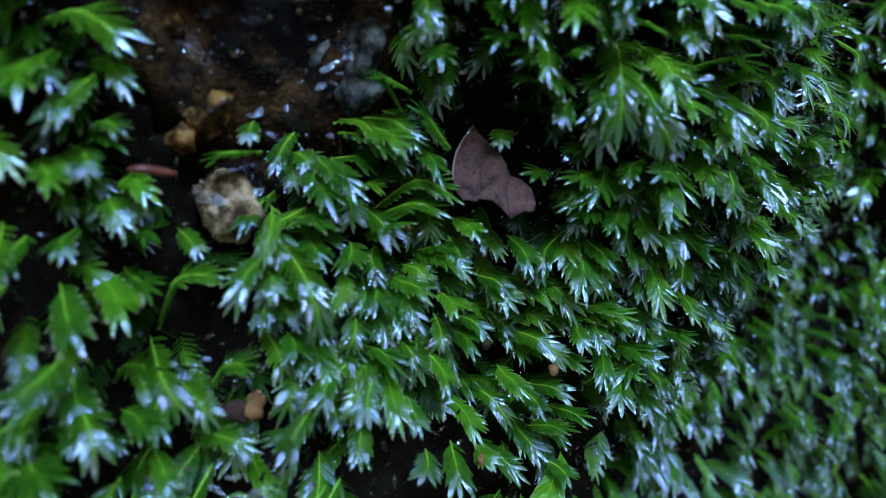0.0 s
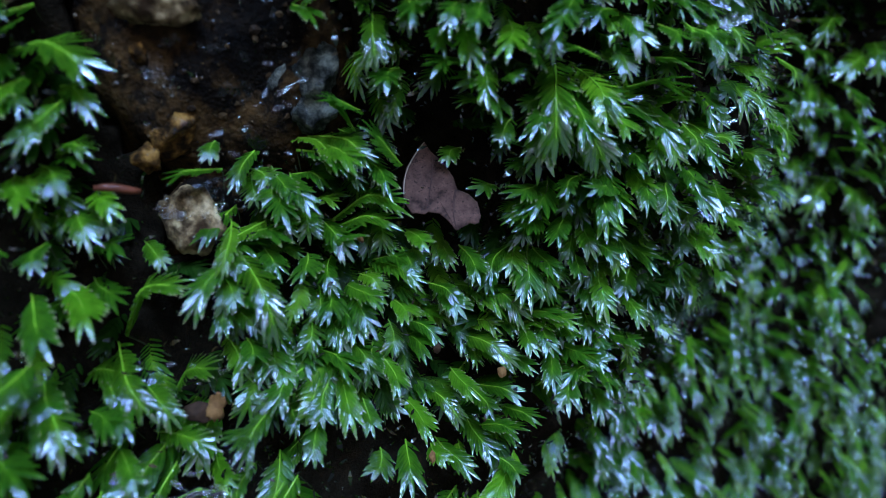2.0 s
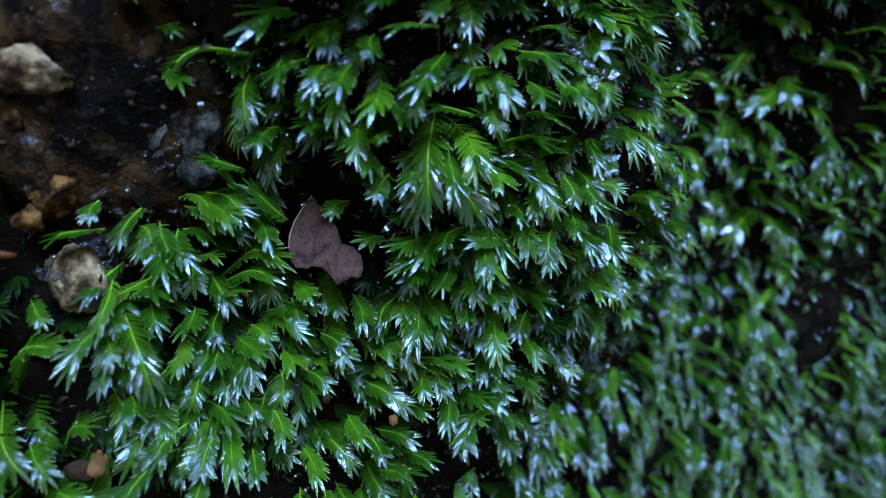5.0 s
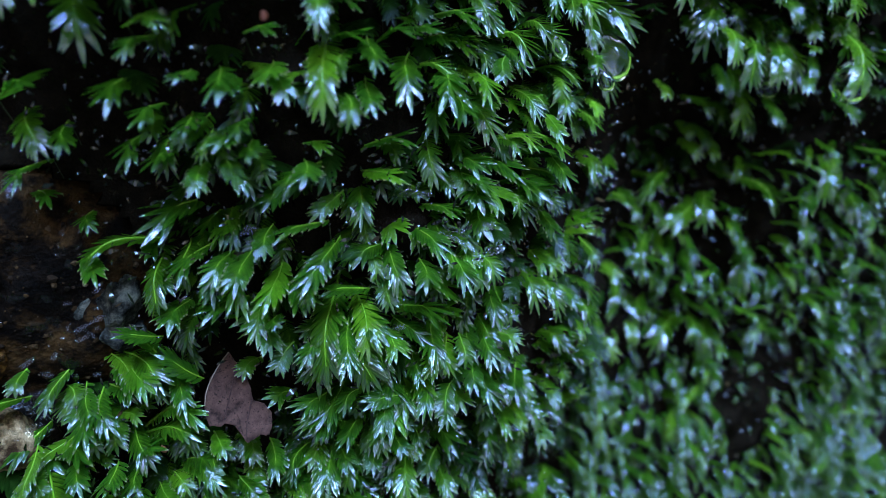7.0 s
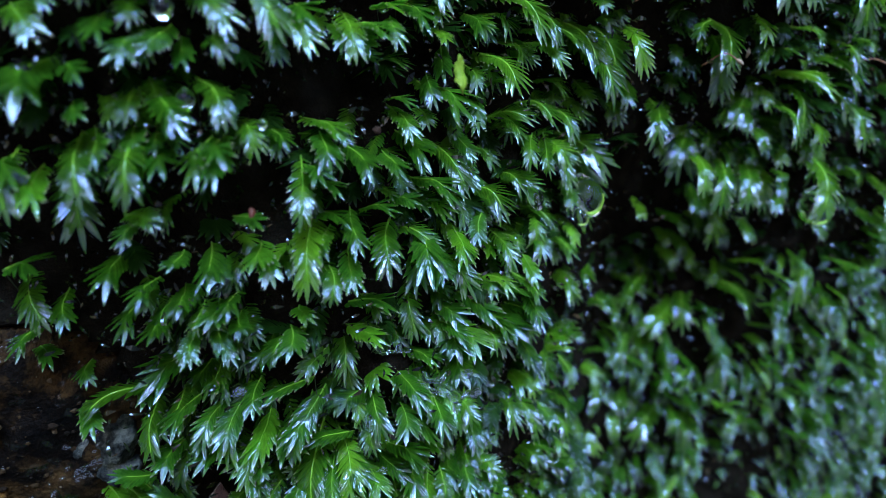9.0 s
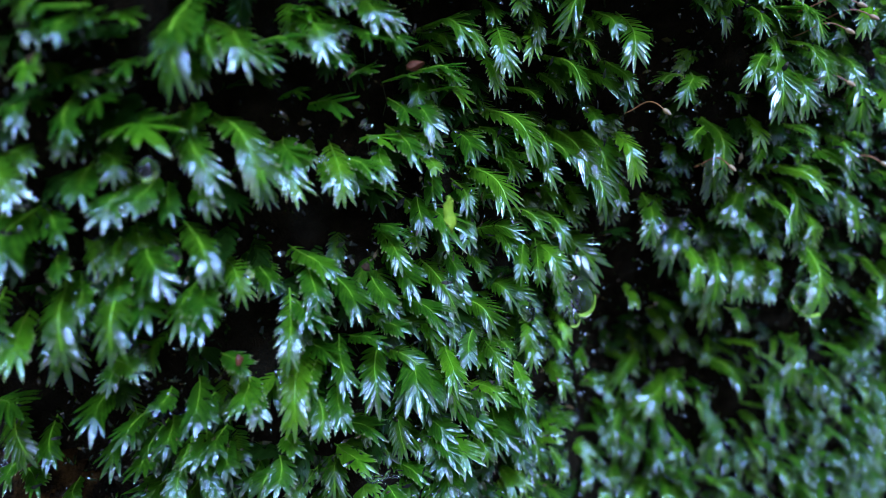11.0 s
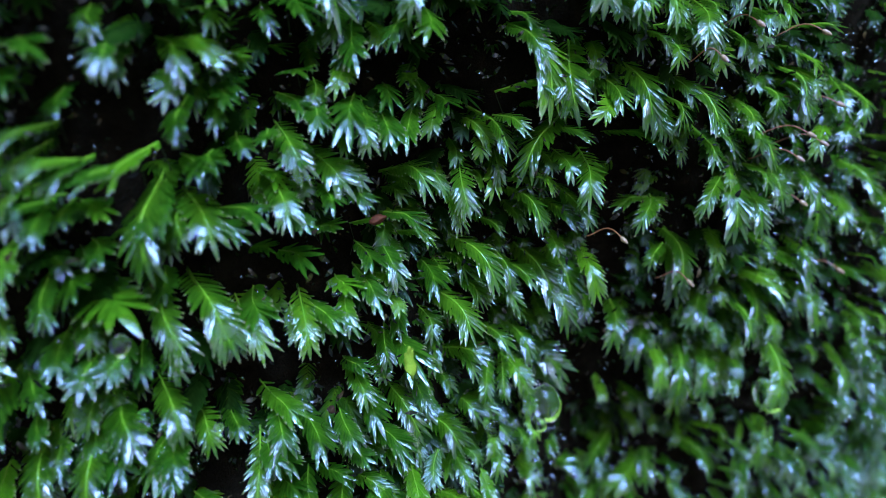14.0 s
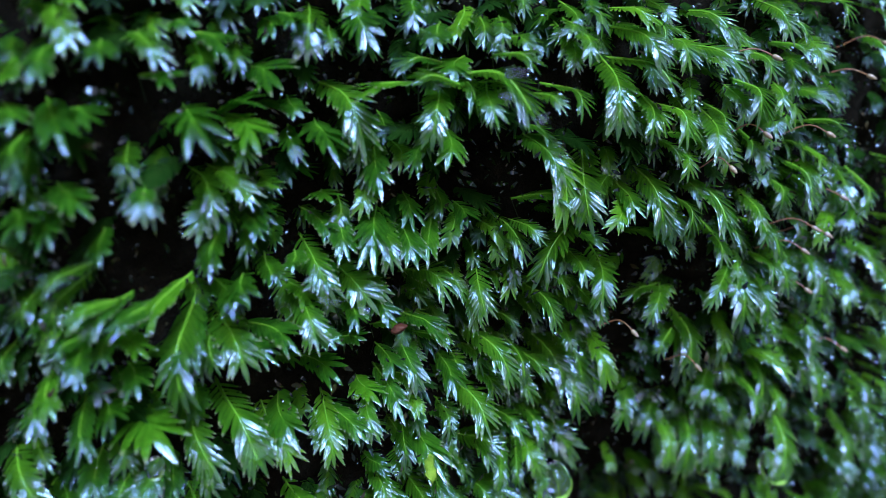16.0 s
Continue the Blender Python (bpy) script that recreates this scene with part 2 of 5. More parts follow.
def slab(name, size, centre, mat, label, category):
    bm = bmesh.new()
    bmesh.ops.create_cube(bm, size=1.0, matrix=Matrix.Translation(centre) @ Matrix.Diagonal((*size, 1)))
    return tagged(link(name, bm, mat, smooth=False), label, category, kind="structure")


# unseen ground, its colour lightened to bounce light onto the fronds' undersides
slab("ground", (400, 400, 0.4), (0, 0, -0.2), BOUNCE, "unseen ground at the foot of the rock, lightened to bounce light", "ground")
# unseen wall behind the camera, added to keep reflections near the horizon dark
slab("backdrop", (120, 1.0, 2.6), (0, -30, 1.3), DARK_WALL, "unseen dark green wall added behind the camera", "backdrop")

# ---- moss fronds ----
def make_frond(seed, pairs, droop, reach, broad, open_angle, mat):
    """Meshes of the blade and midrib of a frond one unit long, that runs along +y and droops at its end: strap-shaped leaflets overlap
    along both sides of the midrib and close up into a fan of pointed teeth."""
    rnd = random.Random(seed)
    steps = 24
    pts, ang = [Vector((0, 0, 0))], []
    sway, knee = rnd.uniform(-0.32, 0.32), rnd.uniform(0.58, 0.74)
    for i in range(steps):
        bend = min(max(((i + 0.5) / steps - knee + 0.2) / 0.4, 0), 1)
        a = -droop * bend * bend * (3 - 2 * bend)
        ang.append(a)
        side = sway * math.cos(math.pi * i / steps)
        pts.append(pts[-1] + Vector((side / steps, math.cos(a) / steps, math.sin(a) / steps)))
    ang.append(ang[-1])
    end = pts[-1]
    turn = Matrix.Rotation(-math.atan2(end.z, end.y), 4, "X")
    size = 1 / end.length

    def at(s):
        f = min(max(s, 0), 0.999) * steps
        i = int(f)
        return pts[i].lerp(pts[i + 1], f - i), ang[i], sway * math.cos(math.pi * f / steps)

    verts, faces, along, sides, grown = [], [], [], [], []
    total = pairs * 2
    rachis = 1 - 0.86 * reach
    for k in range(total + 1):
        u0 = k / total
        p, a, lean = at(rachis * (0.05 + 0.95 * u0 ** 0.75))
        side = 1 if k % 2 else -1
        phi = open_angle * (1 - 0.5 * u0 ** 2) * rnd.uniform(0.86, 1.14)
        if k == total:
            phi = radians(rnd.uniform(-4, 4))
        narrow = 0.42 if reach > 0.32 else 0.58
        length = reach * (narrow + (1.02 - narrow) * math.sin(math.pi * min(1, 0.1 + 0.45 * u0))) * rnd.uniform(0.86, 1.1)
        width = broad * rnd.uniform(0.9, 1.12)
        roll = side * rnd.uniform(-0.05, 0.3)
        curl = rnd.uniform(0.02, 0.3)
        forward, up = Vector((lean, math.cos(a), math.sin(a))).normalized(), Vector((0, -math.sin(a), math.cos(a)))
        right = forward.cross(up).normalized()
        b = len(verts)
        c = p + up * (0.006 * (k % 4) / 4)
        before = 0.0
        for u, wd in ((0.0, 0.7), (0.25, 1.0), (0.5, 1.02), (0.7, 0.8), (0.87, 0.42)):
            # leaflets sweep forward and hang at their ends
            now = phi * (1.1 - 0.25 * u)
            d = forward * math.cos(now) + right * (side * math.sin(now))
            c = c + d * ((u - before) * length) - up * (curl * max(0, u - 0.35) * (u - before) * 2.2 * length)
            before = u
            across = d.cross(up).normalized()
            lift = up * math.cos(roll) + across * math.sin(roll)
            cross = across * math.cos(roll) - up * math.sin(roll)
            fold = 0.34 * wd * width
            verts += [c + cross * (wd * width) - lift * fold, c, c - cross * (wd * width) - lift * fold]
            along += [u, u, u]
            sides += [1.0, 0.0, 1.0]
        verts.append(c + d * (0.13 * length) - up * (curl * 0.2 * length))
        along.append(1.0)
        sides.append(0.0)
        grown += [u0] * 16
        for r in range(4):
            q = b + 3 * r
            faces += [(q, q + 1, q + 4, q + 3), (q + 1, q + 2, q + 5, q + 4)]
        q = b + 12
        faces += [(q, q + 1, b + 15), (q + 1, q + 2, b + 15)]
    me = bpy.data.meshes.new("frond")
    me.from_pydata([turn @ (v * size) for v in verts], [], faces)
    me.shade_smooth()
    me.materials.append(mat)
    for key, values in (("along", along), ("across", sides), ("grown", grown)):
        me.attributes.new(key, "FLOAT", "POINT").data.foreach_set("value", values)
    rib_v, rib_f = [], []
    rings = 14
    for i in range(rings):
        if i < 3:
            # the stem runs back into the mat
            p, a, r = Vector((0, -0.04, -0.36)) * ((3 - i) / 3) ** 1.4, 0.9, 0.007
        else:
            w = (i - 3) / (rings - 4)
            p, a, _ = at((rachis + 0.06) * w)
            r = 0.015 * (1 - 0.72 * w)
        up = Vector((0, -math.sin(a), math.cos(a)))
        rib_v += [p + up * (r + 0.008), p + Vector((r, 0, 0)), p - up * r, p - Vector((r, 0, 0))]
        if i:
            q = 4 * i
            rib_f += [(q - 4 + j, q - 4 + (j + 1) % 4, q + (j + 1) % 4, q + j) for j in range(4)]
    rib = bpy.data.meshes.new("midrib")
    rib.from_pydata([turn @ (v * size) for v in rib_v], [], rib_f)
    rib.shade_smooth()
    rib.materials.append(MIDRIB)
    rib.materials.append(STEM)
    for q in rib.polygons[:12]:
        q.material_index = 1
    return me, rib


def frond_set(first, count, pairs, droop, reach, broad, spread_angle, mat):
    made = []
    for k in range(count):
        r = random.Random(first + k)
        made.append(make_frond(first + k, r.choice(pairs), r.uniform(*droop), r.uniform(*reach), r.uniform(*broad), radians(r.uniform(*spread_angle)), mat))
    return made


FAN = frond_set(100, 10, (7, 8), (0.85, 1.35), (0.4, 0.48), (0.04, 0.047), (34, 44), LEAF)
BLADE = frond_set(150, 10, (9, 10), (0.85, 1.35), (0.33, 0.39), (0.032, 0.038), (36, 46), LEAF)
BROAD = FAN[:4] + BLADE
FEATHER = frond_set(200, 10, (12, 13), (0.8, 1.3), (0.27, 0.31), (0.024, 0.029), (42, 54), LEAF_YELLOW)
LONG = frond_set(250, 10, (15, 16), (0.75, 1.2), (0.22, 0.26), (0.019, 0.023), (42, 54), LEAF_YELLOW)
SHADE_TONED = frond_set(300, 6, (8, 9), (0.6, 1.2), (0.32, 0.4), (0.032, 0.04), (38, 50), LEAF_SHADE_TONED)
SHADED = frond_set(400, 10, (11, 13), (0.5, 1.2), (0.24, 0.3), (0.023, 0.028), (40, 56), LEAF_FAR)


def frond_pose(base, tip, wide, tilt=0.0, rise=0.0, least=0.0132):
    d = tip - base
    length = d.length
    d.normalize()
    n = Vector((tilt, -0.69, 0.72 + rise))
    n = (n - d * n.dot(d)).normalized()
    x = d.cross(n)
    turn = Matrix(((x.x, d.x, n.x, base.x), (x.y, d.y, n.y, base.y), (x.z, d.z, n.z, base.z), (0, 0, 0, 1)))
    return turn @ Matrix.Diagonal((max(length, least) * wide, length, length, 1))


def frond(parent, shape, m, ribbed=True):
    me, rib = shape
    f = new("frond", me)
    f.parent, f.matrix_basis = parent, m
    if ribbed:
        new("midrib", rib).parent = f
    return f


TUFTS, TIPS = [], []
pick = random.Random(11)


def tuft(label, rows):
    """A tuft of moss: fronds given by tip x and z, base x and z, how far the tip lies behind the face, all in millimetres (z over 1.2 m), and width."""
    thing = tagged(new("moss_tuft"), label, "moss", "moss tufts on the rock")
    for tx, tz, bx, bz, back, wide in rows:
        x, z = tx / 1000, 1.2 + tz / 1000
        tip = Vector((x, face(x, z) + back / 1000, z))
        base = Vector((bx / 1000, 0, 1.2 + bz / 1000))
        base.y = tip.y + 0.45 * min(math.hypot(base.x - x, base.z - z), 0.016) + 0.002
        base = tip + (base - tip) * 1.22
        reach = (tip - base).length
        shape = pick.choice(LONG) if reach > 0.0175 else pick.choice(FEATHER) if wide < 0.95 or x > 0.074 else pick.choice(BROAD)
        broad = 0.9 * wide if wide >= 0.95 else 0.72 + 0.36 * wide
        frond(thing, shape, frond_pose(base, tip, broad * pick.uniform(0.92, 1.12), pick.uniform(-0.3, 0.3), pick.uniform(-0.15, 0.15)))
        TIPS.append((x, z, 0.5 * (x + base.x), 0.5 * (z + base.z), math.atan2(x - base.x, base.z - z), tip.y))
    TUFTS.append((sum(r[0] for r in rows) / len(rows) / 1000, 1.2 + sum(r[1] for r in rows) / len(rows) / 1000, thing))


tuft("layered wet green moss fronds with shining split tips", [
        (66.2, 192.3, 65.2, 200.1, -0.3, 1), (81.4, 190.3, 81.5, 198.0, -0.1, 1), (43.9, 190.2, 40.7, 195.9, 2.1, 1), (59.2, 189.2, 54.9, 200.4, 0.5, 1.2),
        (30.6, 187.0, 25.4, 190.5, -0.3, 1), (45.4, 186.0, 44.3, 199.2, 3.5, 1.2), (41.9, 179.0, 32.7, 187.0, 2.8, 1), (39.2, 175.9, 31.5, 178.6, 0.6, 1),
])
tuft("yellow-green feathery moss among thin brown spore stalks", [
        (112.3, 194.6, 106.1, 201.4, -0.2, 1), (133.3, 193.8, 123.7, 205.2, 1.8, 1), (93.6, 192.6, 94.1, 197.7, -0.1, 1), (119.8, 187.0, 118.7, 195.5, -0.5, 1),
        (114.1, 186.9, 106.6, 197.8, -1.9, 1), (131.4, 170.6, 132.8, 183.7, 4.0, 1.1),
])
tuft("yellow-green feathery moss among thin brown spore stalks", [
        (169.9, 205.8, 164.2, 214.9, -0.4, 1), (192.0, 201.0, 187.3, 212.7, -0.0, 1), (149.1, 198.0, 145.3, 210.3, 0.4, 1), (154.7, 194.0, 148.0, 201.3, 0.0, 1),
        (162.8, 185.2, 155.8, 191.9, -1.0, 1), (146.6, 182.7, 148.4, 190.5, 2.4, 1), (169.3, 180.5, 160.9, 184.8, -1.1, 1), (144.9, 176.7, 144.6, 184.3, 1.9, 1),
        (159.4, 163.4, 155.4, 175.0, -0.7, 1), (174.8, 162.2, 176.6, 175.9, -0.0, 1), (180.5, 161.4, 183.2, 173.5, 0.0, 1), (162.8, 159.8, 153.8, 174.2, -0.4, 0.8),
])
tuft("broad drooping green moss fronds with pale wet tips, overhanging", [
        (16.6, 181.5, 9.3, 191.7, -1.4, 1.2), (27.6, 180.5, 17.0, 188.8, -2.5, 1), (6.4, 154.0, 1.4, 159.3, 1.3, 1),
])
tuft("layered wet green moss fronds with shining split tips", [
        (94.6, 165.3, 86.9, 177.6, -1.9, 0.8), (91.2, 153.8, 85.2, 159.2, -1.7, 1), (87.6, 149.4, 80.1, 161.4, -1.1, 1), (88.5, 144.9, 98.8, 160.7, -1.2, 1.1),
        (100.7, 144.8, 98.1, 152.5, -2.8, 1),
])
tuft("broad drooping green moss fronds with pale wet tips, overhanging", [
        (37.2, 154.2, 33.6, 160.9, 0.2, 1), (47.4, 153.7, 41.4, 161.3, 1.1, 1),
])
tuft("layered wet green moss fronds with shining split tips", [
        (49.3, 161.6, 46.2, 165.0, 1.8, 1), (62.5, 157.2, 61.1, 164.8, 3.1, 1), (73.9, 157.0, 71.9, 163.2, 2.4, 1), (70.5, 141.2, 60.4, 148.0, 0.3, 0.8),
])
tuft("yellow-green feathery moss among thin brown spore stalks", [
        (130.7, 161.6, 127.2, 171.4, 5.5, 1), (145.7, 156.0, 144.3, 166.8, 1.8, 1), (154.2, 148.9, 147.8, 159.9, -0.6, 0.8), (134.7, 147.7, 133.9, 158.8, -0.7, 1),
        (151.2, 143.4, 147.5, 151.6, -2.5, 1), (117.8, 134.6, 123.4, 143.2, -0.3, 1), (141.9, 125.9, 143.6, 135.4, -1.6, 1), (133.9, 120.1, 131.3, 137.5, -0.9, 0.7),
])
tuft("broad drooping green moss fronds with pale wet tips, overhanging", [
        (7.0, 135.8, 9.7, 139.4, 2.2, 1), (25.5, 131.7, 24.2, 143.1, -3.2, 1),
])
tuft("long feathery moss fronds hung with clear water drops", [
        (166.5, 152.2, 173.9, 162.3, 0.0, 1), (196.6, 143.5, 188.6, 157.8, 0.4, 0.7), (169.4, 142.1, 169.7, 151.8, 0.5, 1), (185.6, 134.8, 185.0, 146.7, 1.2, 1),
        (159.5, 127.0, 155.3, 134.8, -0.0, 1), (175.2, 122.7, 171.9, 133.9, 0.4, 1), (177.0, 118.2, 159.3, 131.6, 0.8, 0.8), (177.0, 110.9, 172.5, 123.5, 2.8, 1),
        (184.5, 104.3, 178.5, 122.1, 3.2, 1),
])
tuft("broad drooping green moss fronds with pale wet tips, overhanging", [
        (55.0, 121.4, 50.2, 126.0, 0.6, 1), (40.7, 115.7, 35.2, 123.9, -0.1, 1),
])
tuft("layered wet green moss fronds with shining split tips", [
        (99.5, 129.3, 98.1, 135.4, -0.7, 1), (94.3, 121.8, 80.7, 129.6, -1.0, 1), (70.4, 120.1, 67.0, 129.1, 1.9, 1), (99.7, 117.8, 88.7, 134.9, -0.9, 0.7),
        (89.9, 116.5, 81.6, 125.7, -1.0, 1), (88.5, 105.5, 75.3, 111.8, -0.7, 1), (94.1, 103.0, 87.0, 113.8, -0.6, 1),
])
tuft("broad drooping green moss fronds with pale wet tips, overhanging", [
        (-0.4, 109.8, -9.4, 119.0, 1.7, 1.2), (-2.8, 97.9, -4.5, 109.4, -1.1, 1.2),
])
tuft("long feathery moss fronds hung with clear water drops", [
        (105.0, 114.8, 93.7, 137.3, 0.5, 0.9), (108.4, 112.1, 109.6, 121.6, 2.5, 1), (124.3, 99.5, 131.1, 110.8, -1.2, 1), (102.4, 89.8, 97.0, 113.1, 0.2, 1.1),
        (118.5, 86.3, 118.3, 93.2, -2.5, 1), (102.8, 83.5, 86.7, 100.7, 0.0, 1.1),
])
tuft("broad drooping green moss fronds with pale wet tips, overhanging", [
        (25.8, 97.0, 18.7, 107.2, -4.2, 1.1), (21.0, 95.7, 13.8, 104.6, -4.7, 1.1), (52.9, 84.3, 45.6, 86.0, -0.5, 1), (28.7, 81.0, 22.9, 84.0, -0.9, 1),
        (43.2, 81.0, 37.9, 85.2, 1.5, 1),
])
tuft("layered wet green moss fronds with shining split tips", [
        (61.0, 105.9, 59.0, 114.3, 0.3, 1), (66.7, 102.8, 60.4, 112.5, -0.1, 1), (55.9, 98.1, 51.1, 106.9, -0.2, 0.8), (94.3, 92.1, 91.8, 104.6, 0.0, 1),
        (81.0, 89.8, 74.4, 95.6, -0.5, 1), (84.3, 89.1, 74.2, 94.6, -0.1, 1),
])
tuft("long feathery moss fronds hung with clear water drops", [
        (160.6, 105.9, 159.0, 123.8, -0.6, 0.8), (155.4, 95.3, 155.8, 99.4, -6.0, 1), (132.0, 91.0, 131.2, 104.7, -14.1, 1), (146.7, 87.3, 150.1, 103.2, -11.6, 1),
        (139.2, 86.4, 143.3, 103.2, -12.7, 1), (166.7, 83.3, 168.2, 105.8, -12.9, 1.1), (142.0, 78.7, 138.9, 99.4, -2.8, 1), (128.2, 63.5, 118.5, 71.4, 1.9, 1),
])
tuft("broad drooping green moss fronds with pale wet tips, overhanging", [
        (-8.6, 87.6, -14.8, 94.1, -1.1, 1), (-12.2, 71.7, -23.3, 75.0, -0.2, 1), (-22.3, 58.0, -20.4, 64.3, 0.7, 1.1), (-19.7, 54.7, -25.8, 59.3, 2.8, 1),
        (-12.9, 51.2, -16.3, 55.3, 5.9, 1),
])
tuft("layered wet green moss fronds with shining split tips", [
        (35.7, 63.3, 32.2, 66.4, 2.5, 1), (55.4, 58.0, 53.5, 70.7, 5.5, 0.7), (66.2, 56.2, 59.5, 62.5, 0.4, 1), (42.2, 53.5, 40.1, 60.3, 10.6, 1),
        (38.9, 49.8, 35.9, 62.4, 8.1, 1), (56.3, 42.4, 50.0, 50.2, 1.2, 1),
])
tuft("layered wet green moss fronds with shining split tips", [
        (95.0, 74.1, 89.9, 82.7, 0.2, 1), (76.9, 67.0, 69.7, 71.1, 0.5, 1), (96.4, 63.2, 90.2, 73.7, 1.1, 1), (117.5, 59.8, 127.4, 71.3, 0.9, 1),
        (115.8, 59.5, 99.3, 59.9, 0.8, 1), (75.8, 55.7, 69.6, 63.3, 0.6, 1), (97.3, 50.6, 88.0, 50.2, 1.3, 1),
])
tuft("fine dark green moss sprays set back in the shade", [
        (196.7, 84.5, 197.2, 99.1, -4.2, 1), (174.5, 57.3, 180.8, 73.1, -0.3, 1), (161.0, 55.1, 148.0, 69.1, -0.3, 0.7), (184.2, 51.1, 186.2, 64.4, 0.2, 0.7),
        (171.9, 43.8, 173.9, 56.2, 0.5, 1), (167.5, 42.9, 162.9, 50.1, 0.5, 1), (184.3, 18.9, 178.4, 29.8, -0.2, 1),
])
tuft("glossy green moss tuft round a dead purplish leaf fragment", [
        (-0.3, 48.1, 6.7, 57.1, 3.8, 1.2), (25.4, 46.9, 32.0, 51.1, -2.1, 1), (24.3, 31.6, 22.3, 33.2, -4.1, 1),
])
tuft("wet dark green moss fronds hanging beside the bare brown rock", [
        (-21.3, 44.5, -7.7, 52.3, 10.3, 1.1), (-36.8, 42.3, -40.6, 45.2, 2.2, 1),
])
tuft("fine dark green moss sprays set back in the shade", [
        (124.3, 54.3, 117.8, 62.3, -1.4, 1), (139.0, 50.9, 143.3, 66.3, -3.6, 1), (124.2, 50.9, 138.0, 62.1, -2.8, 1), (117.4, 40.2, 123.1, 51.4, -2.0, 1),
        (111.0, 34.7, 99.4, 41.4, 0.2, 1), (152.4, 29.2, 160.9, 45.0, -2.0, 1), (106.7, 27.9, 109.1, 36.4, 0.4, 1), (122.2, 23.0, 106.3, 32.1, 2.5, 1),
        (120.2, 20.2, 122.1, 30.6, 2.0, 1), (118.2, 13.4, 119.4, 24.3, 0.5, 1), (138.6, 13.3, 140.5, 22.1, -1.0, 1), (157.2, 12.8, 168.1, 19.7, -1.7, 1),
        (124.0, 10.5, 137.6, 24.1, -0.1, 1), (111.1, 10.2, 99.2, 22.4, 0.5, 1), (143.9, 6.4, 145.6, 24.0, -0.5, 1),
])
tuft("dense bright green moss cushion bulging from the rock, dripping wet", [
        (78.3, 30.3, 73.6, 41.2, 6.1, 1), (62.6, 13.1, 62.1, 19.3, -0.8, 1), (77.2, 9.3, 71.3, 14.1, 0.2, 1),
])
tuft("wet dark green moss fronds hanging beside the bare brown rock", [
        (-35.6, 1.9, -32.4, 9.3, 0.2, 1), (-51.3, 1.5, -60.5, 10.6, -2.1, 1.2), (-47.3, -0.5, -55.1, 2.0, -0.6, 1), (-56.4, -2.1, -59.0, 2.4, -2.5, 1),
        (-63.8, -5.2, -64.8, 0.7, -1.9, 1), (-46.4, -8.9, -55.8, -4.3, 0.2, 1),
])
tuft("dense bright green moss cushion bulging from the rock, dripping wet", [
        (36.4, 19.5, 35.3, 31.1, -4.6, 1), (50.3, 8.6, 51.6, 15.9, -2.8, 1), (33.9, 1.8, 36.2, 8.4, -0.5, 1), (38.2, -5.0, 38.7, -0.2, -0.1, 1),
])
tuft("glossy green moss tuft round a dead purplish leaf fragment", [
        (11.3, 18.2, 13.2, 22.2, 3.9, 1), (16.8, 12.1, 20.1, 14.7, 2.8, 1),
])
tuft("fanned bright green moss tuft low on the rock bulge", [
        (85.5, 2.6, 80.1, 10.4, 0.5, 1), (75.2, -2.6, 72.0, 5.1, 5.1, 1), (56.7, -4.7, 49.9, 2.3, 4.3, 1), (57.1, -16.7, 53.7, -9.6, 2.8, 1),
        (55.8, -21.6, 51.0, -19.0, 2.5, 1),
])
tuft("fanned bright green moss tuft low on the rock bulge", [
        (39.8, -15.7, 31.8, -12.5, 1.4, 1), (39.3, -18.9, 38.4, -15.9, 1.6, 1), (46.4, -21.2, 45.6, -18.2, 2.5, 1), (43.7, -24.7, 38.1, -21.1, 2.1, 1),
])
tuft("wet dark green moss fronds hanging beside the bare brown rock", [
        (-45.7, -21.6, -59.7, -23.8, 2.5, 0.7), (-62.5, -29.7, -62.9, -23.9, -0.1, 1), (-61.8, -34.9, -69.2, -32.5, 0.0, 1),
])
tuft("splayed green moss fronds at the edge of the wet rock hollow", [
        (-28.8, -43.3, -34.6, -39.3, 2.6, 1),
])
tuft("fanned bright green moss tuft low on the rock bulge", [
        (0.2, -27.7, -2.9, -21.2, -5.1, 1), (16.7, -30.1, 12.2, -25.4, 0.0, 1), (19.9, -34.2, 16.4, -29.6, -1.4, 1), (25.0, -37.8, 19.0, -37.4, -2.5, 1),
        (11.6, -42.0, 7.7, -40.1, -1.7, 1), (-5.0, -43.8, -3.7, -39.8, -0.7, 1), (25.4, -49.4, 22.7, -45.8, -2.0, 1),
])
tuft("fanned bright green moss tuft low on the rock bulge", [
        (82.2, -29.5, 74.3, -27.0, -0.2, 1),
])

tuft("broad drooping green moss fronds with pale wet tips, overhanging", [
        (35.3, 181.1, 27.4, 189.6, -4.0, 1), (20.3, 179.2, 17.5, 184.8, -4.0, 1), (14.6, 174.8, 11.3, 183.7, -4.0, 1), (19.9, 169.6, 10.6, 175.1, -4.0, 1),
        (38.2, 167.6, 31.0, 176.7, -4.0, 1), (32.2, 167.3, 25.4, 177.2, -4.0, 1.2), (15.4, 166.7, 8.1, 176.0, -4.0, 1), (10.9, 162.8, 6.8, 170.2, -4.0, 1),
        (38.1, 161.0, 27.5, 168.5, -3.0, 1), (16.3, 156.8, 7.7, 163.6, -3.0, 1), (22.4, 156.8, 20.6, 164.2, -3.0, 1), (31.5, 156.5, 24.6, 166.9, -3.0, 1),
        (16.4, 150.8, 14.1, 156.2, -2.0, 1),
])
